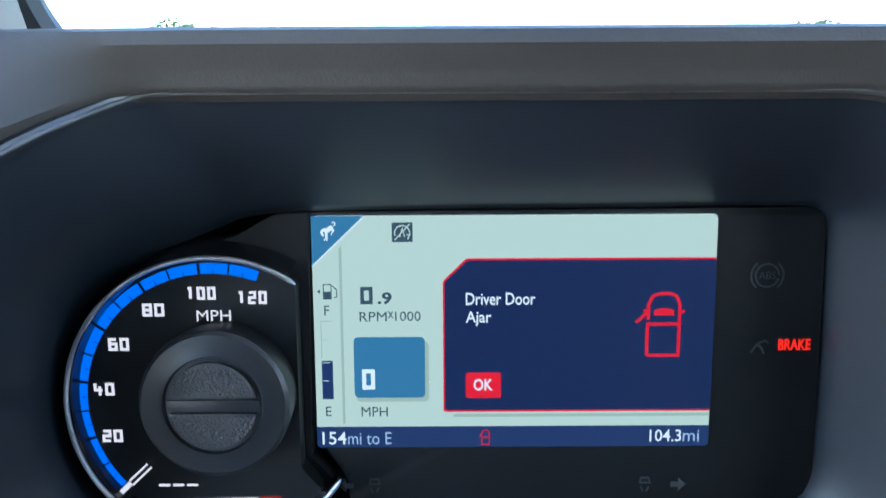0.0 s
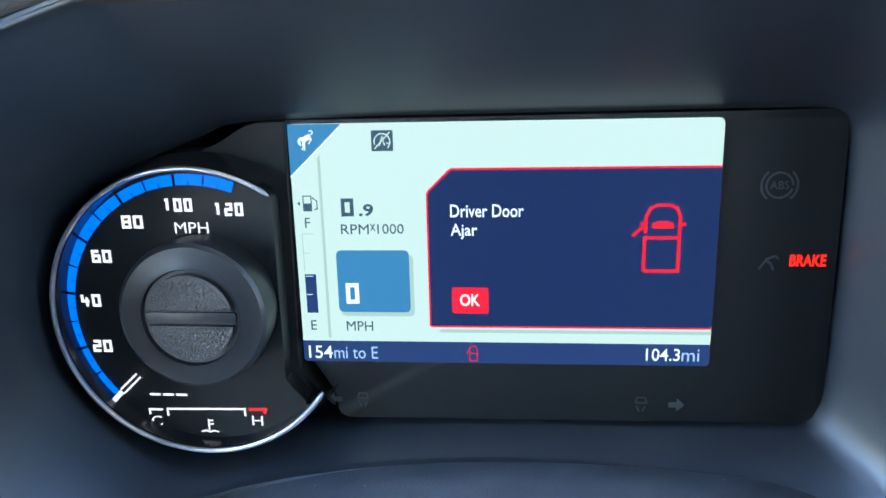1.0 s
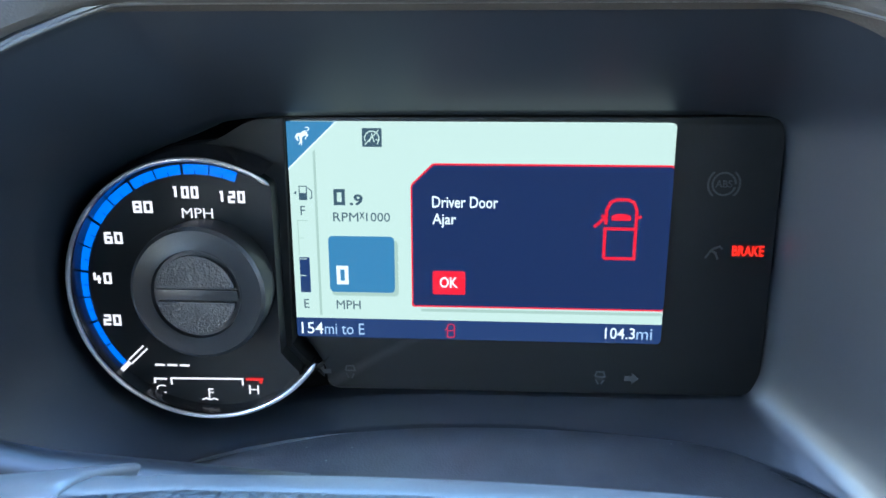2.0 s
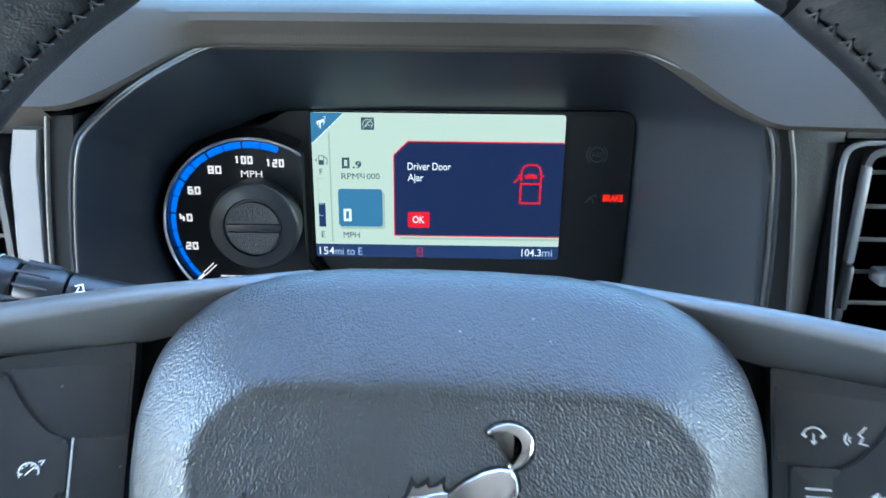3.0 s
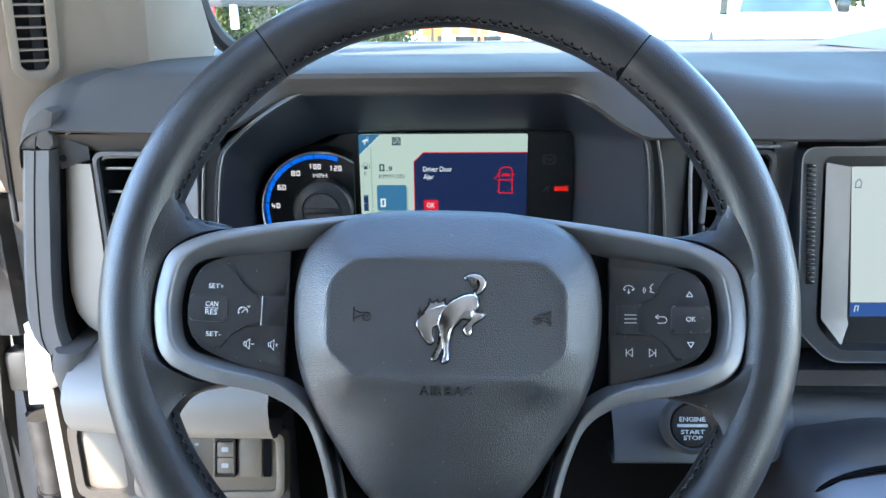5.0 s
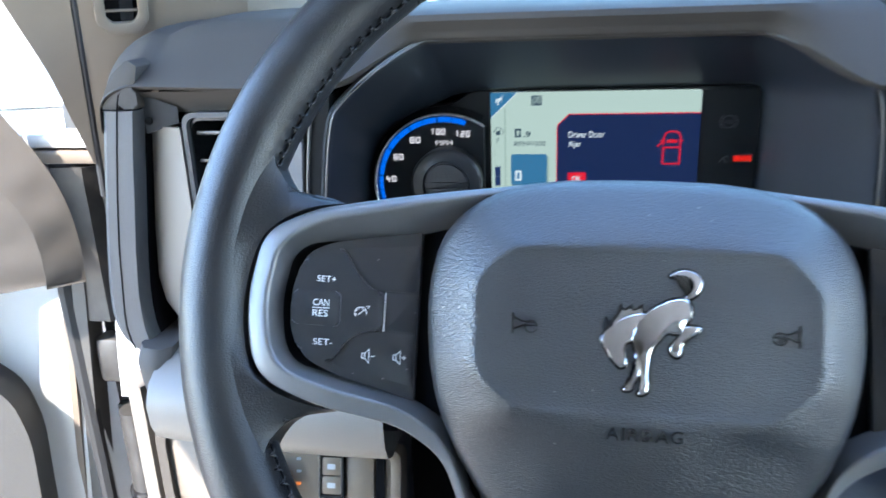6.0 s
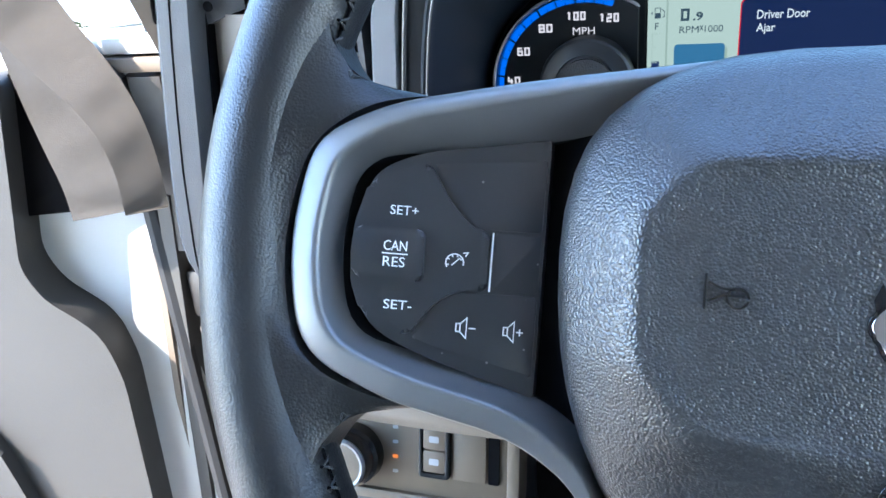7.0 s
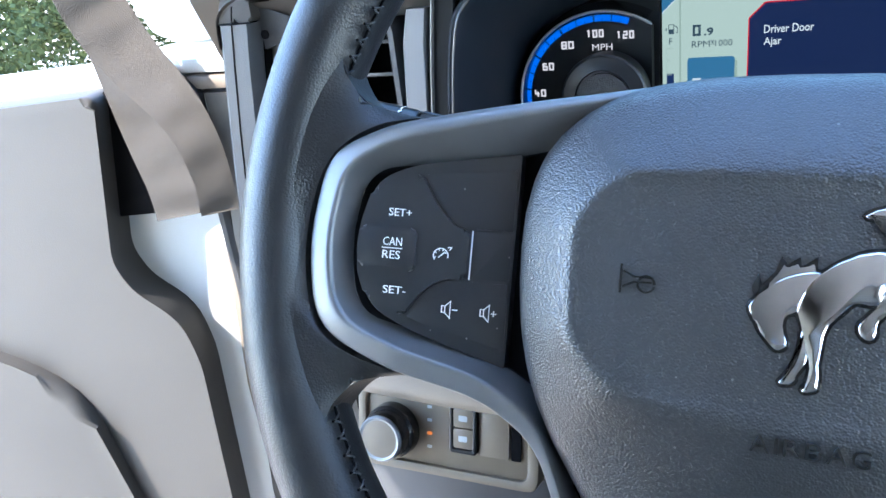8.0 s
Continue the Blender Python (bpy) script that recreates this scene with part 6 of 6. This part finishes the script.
part("check_box", block(-0.047, -0.036, -0.085, -0.022, -0.012, -0.040, 0.005), METAL, hinge)
for z in (-0.02, -0.06, -0.12, -0.17):
    part("hinge_rib", block(-0.046, -0.020, z - 0.003, 0.030, -0.011, z + 0.003, 0.0015), METAL, hinge)
part("white_flange", loft([[(x, -0.030 - d, z) for x, z in ((-0.019, -0.010), (-0.008, -0.005), (0.002, -0.042), (0.000, -0.090), (-0.012, -0.097), (-0.028, -0.098), (-0.024, -0.055))] for d in (0.0, 0.006)], True, True, True), WHITE_PAINT, hinge, "white painted flange")

# strips down the door's hinge edge, and the cowl's ledge behind the strap
def edge_strip(x0, x1, y, mat, name, label):
    rows = [[(x - (1.1325 - z) * 0.112, yy, z) for x, yy in ((x0, 0.350), (x0, y), (x1, y), (x1, 0.350))] for z in (0.62, 0.90, 1.05, 1.148)]
    tagged(part(name, loft(rows, True, True, True), mat), label, "trim", kind="structure")


edge_strip(-0.4640, -0.4576, 0.329, PILLAR, "trim_door_flange", "beige painted flange along the door's hinge edge")
edge_strip(-0.4576, -0.4516, 0.334, GAP, "trim_door_gap", "black rubber gap along the door's hinge edge")
edge_strip(-0.4516, -0.4396, 0.328, DOOR_TRIM, "trim_door_strip", "warm grey weather strip beside the hinge")
tagged(part("trim_cowl_ledge", block(-0.520, 0.332, 1.2560, -0.405, 0.372, 1.2680, 0.002), WHITE_PAINT), "white painted cowl ledge behind the strap", "trim", kind="structure")
tagged(part("trim_cowl_seam", block(-0.470, 0.330, 1.2430, -0.408, 0.365, 1.2540, 0.002), PILLAR), "beige flange under the cowl ledge", "trim", kind="structure")

# side mirror on the cowl
mirror_t = thing("side_mirror", pose(-0.80, 0.78, 1.30, 0, 0, 25), "white shelled side mirror on the cowl", "side mirror")
MO = rounded(scaled([(-110, -70), (110, -80), (120, 60), (60, 95), (-70, 90), (-115, 40)]), 0.04, 6)
part("mirror_shell", prism(MO, -0.10, 0.0, 0.03, 3, both=True), WHITE_PAINT, mirror_t).matrix_basis = CLD
part("mirror_face", prism([p * 0.9 for p in MO], -0.002, 0.002), MIRROR, mirror_t).matrix_basis = CLD
part("mirror_arm", block(0.08, -0.04, -0.11, 0.20, 0.03, -0.06, 0.015), GLOSS, mirror_t)
fender = tagged(part("fender", block(-0.95, 0.62, 0.40, -0.30, 1.9, 1.22, 0.05, seg=3), WHITE_PAINT), "white painted front wing of the car", "car body")
tagged(part("bonnet", block(-0.30, 0.80, 0.60, 1.05, 1.9, 1.26, 0.05, seg=3), WHITE_PAINT), "white painted bonnet of the car", "car body")

# ---------------------------------------------------------------- outside
GZ = -0.06
tagged(part("ground", block(-400, -400, GZ - 0.2, 400, 400, GZ), CONCRETE, smooth=0), "bright concrete yard", "ground", kind="structure")


def pickup(x, y, yaw, label):
    t = thing("pickup_truck", pose(x, y, GZ, 0, 0, yaw), label, "pickup truck")
    rings = []
    def sec(yy, prof):
        return [(px, yy, pz) for px, pz in prof]
    low = [(-0.98, 0.45), (-1.0, 0.75), (-0.97, 1.05), (-0.9, 1.12), (0.9, 1.12), (0.97, 1.05), (1.0, 0.75), (0.98, 0.45)]
    part("body", loft([sec(-2.7, [(px * 0.94, pz * 0.98) for px, pz in low]), sec(-2.55, low), sec(2.6, low), sec(2.75, [(px * 0.96, pz) for px, pz in low])], True, True, True), WHITE_PAINT, t)
    part("bonnet", block(-0.86, -2.65, 1.05, 0.86, -1.15, 1.24, 0.06), WHITE_PAINT, t)
    cab0 = [(-0.92, 1.12), (-0.70, 1.88), (0.70, 1.88), (0.92, 1.12)]
    part("cab", loft([[(-0.93, -1.35, 1.12), (0.93, -1.35, 1.12), (0.93, 1.0, 1.12), (-0.93, 1.0, 1.12)], [(-0.74, -0.62, 1.78), (0.74, -0.62, 1.78), (0.74, 0.8, 1.80), (-0.74, 0.8, 1.80)], [(-0.64, -0.45, 1.87), (0.64, -0.45, 1.87), (0.64, 0.65, 1.88), (-0.64, 0.65, 1.88)]], True, False, True), WHITE_PAINT, t)
    part("windscreen", loft([[(-0.83, -1.32, 1.18), (0.83, -1.32, 1.18)], [(-0.68, -0.68, 1.76), (0.68, -0.68, 1.76)]], False), TINTED, t)
    for s in (1, -1):
        part("side_window", loft([[(0.92 * s, -1.0, 1.22), (0.92 * s, 0.85, 1.22)], [(0.77 * s, -0.6, 1.74), (0.77 * s, 0.72, 1.74)]], False), TINTED, t)
        part("mirror", block(s * 0.98 - 0.07, -1.15, 1.22, s * 0.98 + 0.13 * s + 0.0, -1.0, 1.48, 0.03), GLOSS, t)
        part("headlight", block(s * 0.75 - 0.17, -2.74, 0.85, s * 0.75 + 0.17, -2.6, 1.05, 0.03), STEEL, t)
        for yy in (-1.75, 1.75):
            w = part("wheel", spin_body([(0.30, -0.13), (0.39, -0.11), (0.40, 0.0), (0.39, 0.11), (0.30, 0.13)], 28), TYRE, t)
            w.matrix_basis = Matrix.Translation((0.9 * s, yy, 0.40)) @ Matrix.Rotation(radians(90), 4, "Y")
    part("grille", block(-0.55, -2.76, 0.62, 0.55, -2.66, 0.92, 0.02), STEEL, t)
    return t


truck = pickup(6.25, 15.9, -12, "white pickup truck parked in the yard")

# far things across the yard
white_wall = tagged(part("backdrop_building", block(-1.0, 34, GZ, 50, 40, 4.0, 0.1), WALL), "long white rendered building", "building")
trailer = thing("box_trailer", pose(3.2, 20.5, GZ, 0, 0, 4), "white box trailer on dark wheels", "trailer")
part("box", block(-2.2, -1.2, 0.75, 2.4, 1.2, 2.5, 0.04), WHITE_PAINT, trailer)
for x in (-1.0, 0.0):
    part("wheel", spin_body([(0.28, -0.12), (0.37, -0.10), (0.38, 0.0), (0.37, 0.10), (0.28, 0.12)], 24), TYRE, trailer).matrix_basis = Matrix.Translation((x, -1.1, 0.38)) @ Matrix.Rotation(radians(90), 4, "X")
part("drawbar", block(-3.4, -0.08, 0.5, -2.2, 0.08, 0.62, 0.02), GLOSS, trailer)


def barricade(x, y):
    b = thing("barricade", pose(x, y, GZ), "orange and white striped barricade", "barricade", "row of barricades")
    for k in range(5):
        part("stripe", block(-0.5 + 0.2 * k, -0.03, 0.75, -0.5 + 0.2 * (k + 1) - 0.004, 0.03, 0.98), ORANGE if k % 2 == 0 else WHITE_PAINT, b)
    for s in (-1, 1):
        part("leg", block(s * 0.45 - 0.03, -0.2, 0.0, s * 0.45 + 0.03, 0.2, 0.75, 0.01), ORANGE, b)
    return b


for i in range(3):
    barricade(-1.2 + 1.05 * i, 17.6)

flatbed = thing("flatbed_trailer", pose(-2.0, 8.75, GZ), "grey flatbed trailer with white lashing bars", "trailer")
part("deck", block(-0.75, -0.9, 1.44, 0.75, 0.9, 1.52, 0.01), TYRE, flatbed, "dark steel deck")
for x0, x1 in ((-0.5, 0.05), (0.6, 0.1)):
    part("lashing_bar", tube([(x0, -0.5, 1.5), (x1, -0.4, 2.3)], 0.03, 8), STEEL, flatbed, "grey bar")
for x in (-0.65, 0.65):
    part("leg", block(x - 0.05, -0.8, 0.0, x + 0.05, -0.7, 1.44, 0.01), STEEL, flatbed)
part("mudguard", spin_body([(0.02, -0.12), (0.17, -0.10), (0.19, 0.0), (0.17, 0.10), (0.02, 0.12)], 20), WHITE_PAINT, flatbed, "white rounded mudguard").matrix_basis = Matrix.Translation((-0.72, -0.9, 1.26)) @ Matrix.Rotation(radians(90), 4, "Y")
part("tail_lamp", block(-0.60, -1.02, 1.30, -0.52, -0.94, 1.44, 0.01), RED, flatbed, "red tail lamp")
part("number_board", block(-0.36, -1.0, 1.22, -0.28, -0.94, 1.46, 0.01), WHITE_PAINT, flatbed)

fence = thing("timber_fence", pose(-4.4, 15.0, GZ), "weathered dark timber fence", "fence")
for i in range(24):
    part("board", block(-3.2 + 0.27 * i, -0.02, 0.0, -3.2 + 0.27 * i + 0.25, 0.02, 2.3 + 0.05 * random.random()), TIMBER, fence)


def tree(x, y, h, label):
    t = thing("tree", pose(x, y, GZ), label, "tree", "trees behind the yard")
    part("trunk", tube([(0, 0, 0), (0.05, 0.02, h * 0.3), (-0.04, 0.05, h * 0.6)], [0.2, 0.15, 0.08], 9), BARK, t)
    bl = bmesh.new()
    for k in range(5):
        a = random.uniform(0, 6.28)
        tube([(0, 0, h * (0.3 + 0.06 * k)), (math.cos(a) * h * 0.12, math.sin(a) * h * 0.12, h * (0.45 + 0.07 * k)), (math.cos(a) * h * 0.24, math.sin(a) * h * 0.24, h * (0.55 + 0.07 * k))], [0.07, 0.05, 0.02], 6, bl)
    part("limb", bl, BARK, t)
    verts, faces = [], []
    for k in range(2600):
        while True:
            p = Vector((random.uniform(-1, 1), random.uniform(-1, 1), random.uniform(-1, 1)))
            if 0.3 < p.length < 1 and noise.noise(p * 2.2 + Vector((x, y, 0))) > -0.12:
                break
        c = Vector((p.x * h * 0.34, p.y * h * 0.34, h * 0.64 + p.z * h * 0.36))
        a, b = Vector((random.gauss(0, 1), random.gauss(0, 1), random.gauss(0, 1))).normalized(), Vector((random.gauss(0, 1), random.gauss(0, 1), random.gauss(0, 1))).normalized()
        s = random.uniform(0.06, 0.14)
        i = len(verts)
        verts += [c + a * s, c + b * s * 0.6, c - a * s, c - b * s * 0.6]
        faces.append((i, i + 1, i + 2, i + 3))
    me = bpy.data.meshes.new("crown")
    me.from_pydata(verts, [], faces)
    me.materials.append(LEAF)
    ob = new("crown", me)
    ob.parent = t
    return t


tree(-6.2, 19, 4.2, "leafy green tree behind the fence")
tree(-3.4, 21, 4.0, "leafy green tree behind the fence")
tree(-0.8, 23, 3.6, "leafy green tree behind the fence")
tree(9.4, 20.0, 4.2, "leafy green tree beside the building")
tree(-13.5, 12.0, 7.0, "leafy green tree beyond the open door")
tree(-15.0, 4.0, 7.0, "leafy green tree beyond the open door")


def shrub(x, y, r):
    t = thing("shrub", pose(x, y, GZ), "dense dark green shrub beside the yard", "shrub", "shrubs")
    part("stem", tube([(0, 0, 0), (0.03, 0.02, r * 0.5), (-0.04, 0.05, r)], [0.06, 0.05, 0.02], 7), BARK, t)
    verts, faces = [], []
    for k in range(12000):
        p = Vector((random.gauss(0, 1), random.gauss(0, 1), random.gauss(0, 1))).normalized() * random.uniform(0.55, 1.0)
        c = Vector((p.x * r, p.y * r, r * 0.95 + p.z * r * 0.95)) * (1 + 0.18 * noise.noise(p * 3 + Vector((x, y, 0))))
        a, b = Vector((random.gauss(0, 1), random.gauss(0, 1), random.gauss(0, 1))).normalized(), Vector((random.gauss(0, 1), random.gauss(0, 1), random.gauss(0, 1))).normalized()
        s = random.uniform(0.022, 0.05)
        i = len(verts)
        verts += [c + a * s, c + b * s * 0.6, c - a * s, c - b * s * 0.6]
        faces.append((i, i + 1, i + 2, i + 3))
    me = bpy.data.meshes.new("crown")
    me.from_pydata(verts, [], faces)
    me.materials.append(LEAF)
    new("crown", me).parent = t


for x, y, r in ((-6.4, 3.6, 1.2), (-7.6, 5.2, 1.4), (-7.4, 7.0, 1.3), (-6.9, 2.0, 1.3)):
    shrub(x, y, r)

for x, y, r in ((-4.6, 12.4, 1.3), (-3.2, 13.0, 1.5), (-1.9, 13.4, 1.3), (-5.9, 11.6, 1.3)):
    shrub(x, y, r)
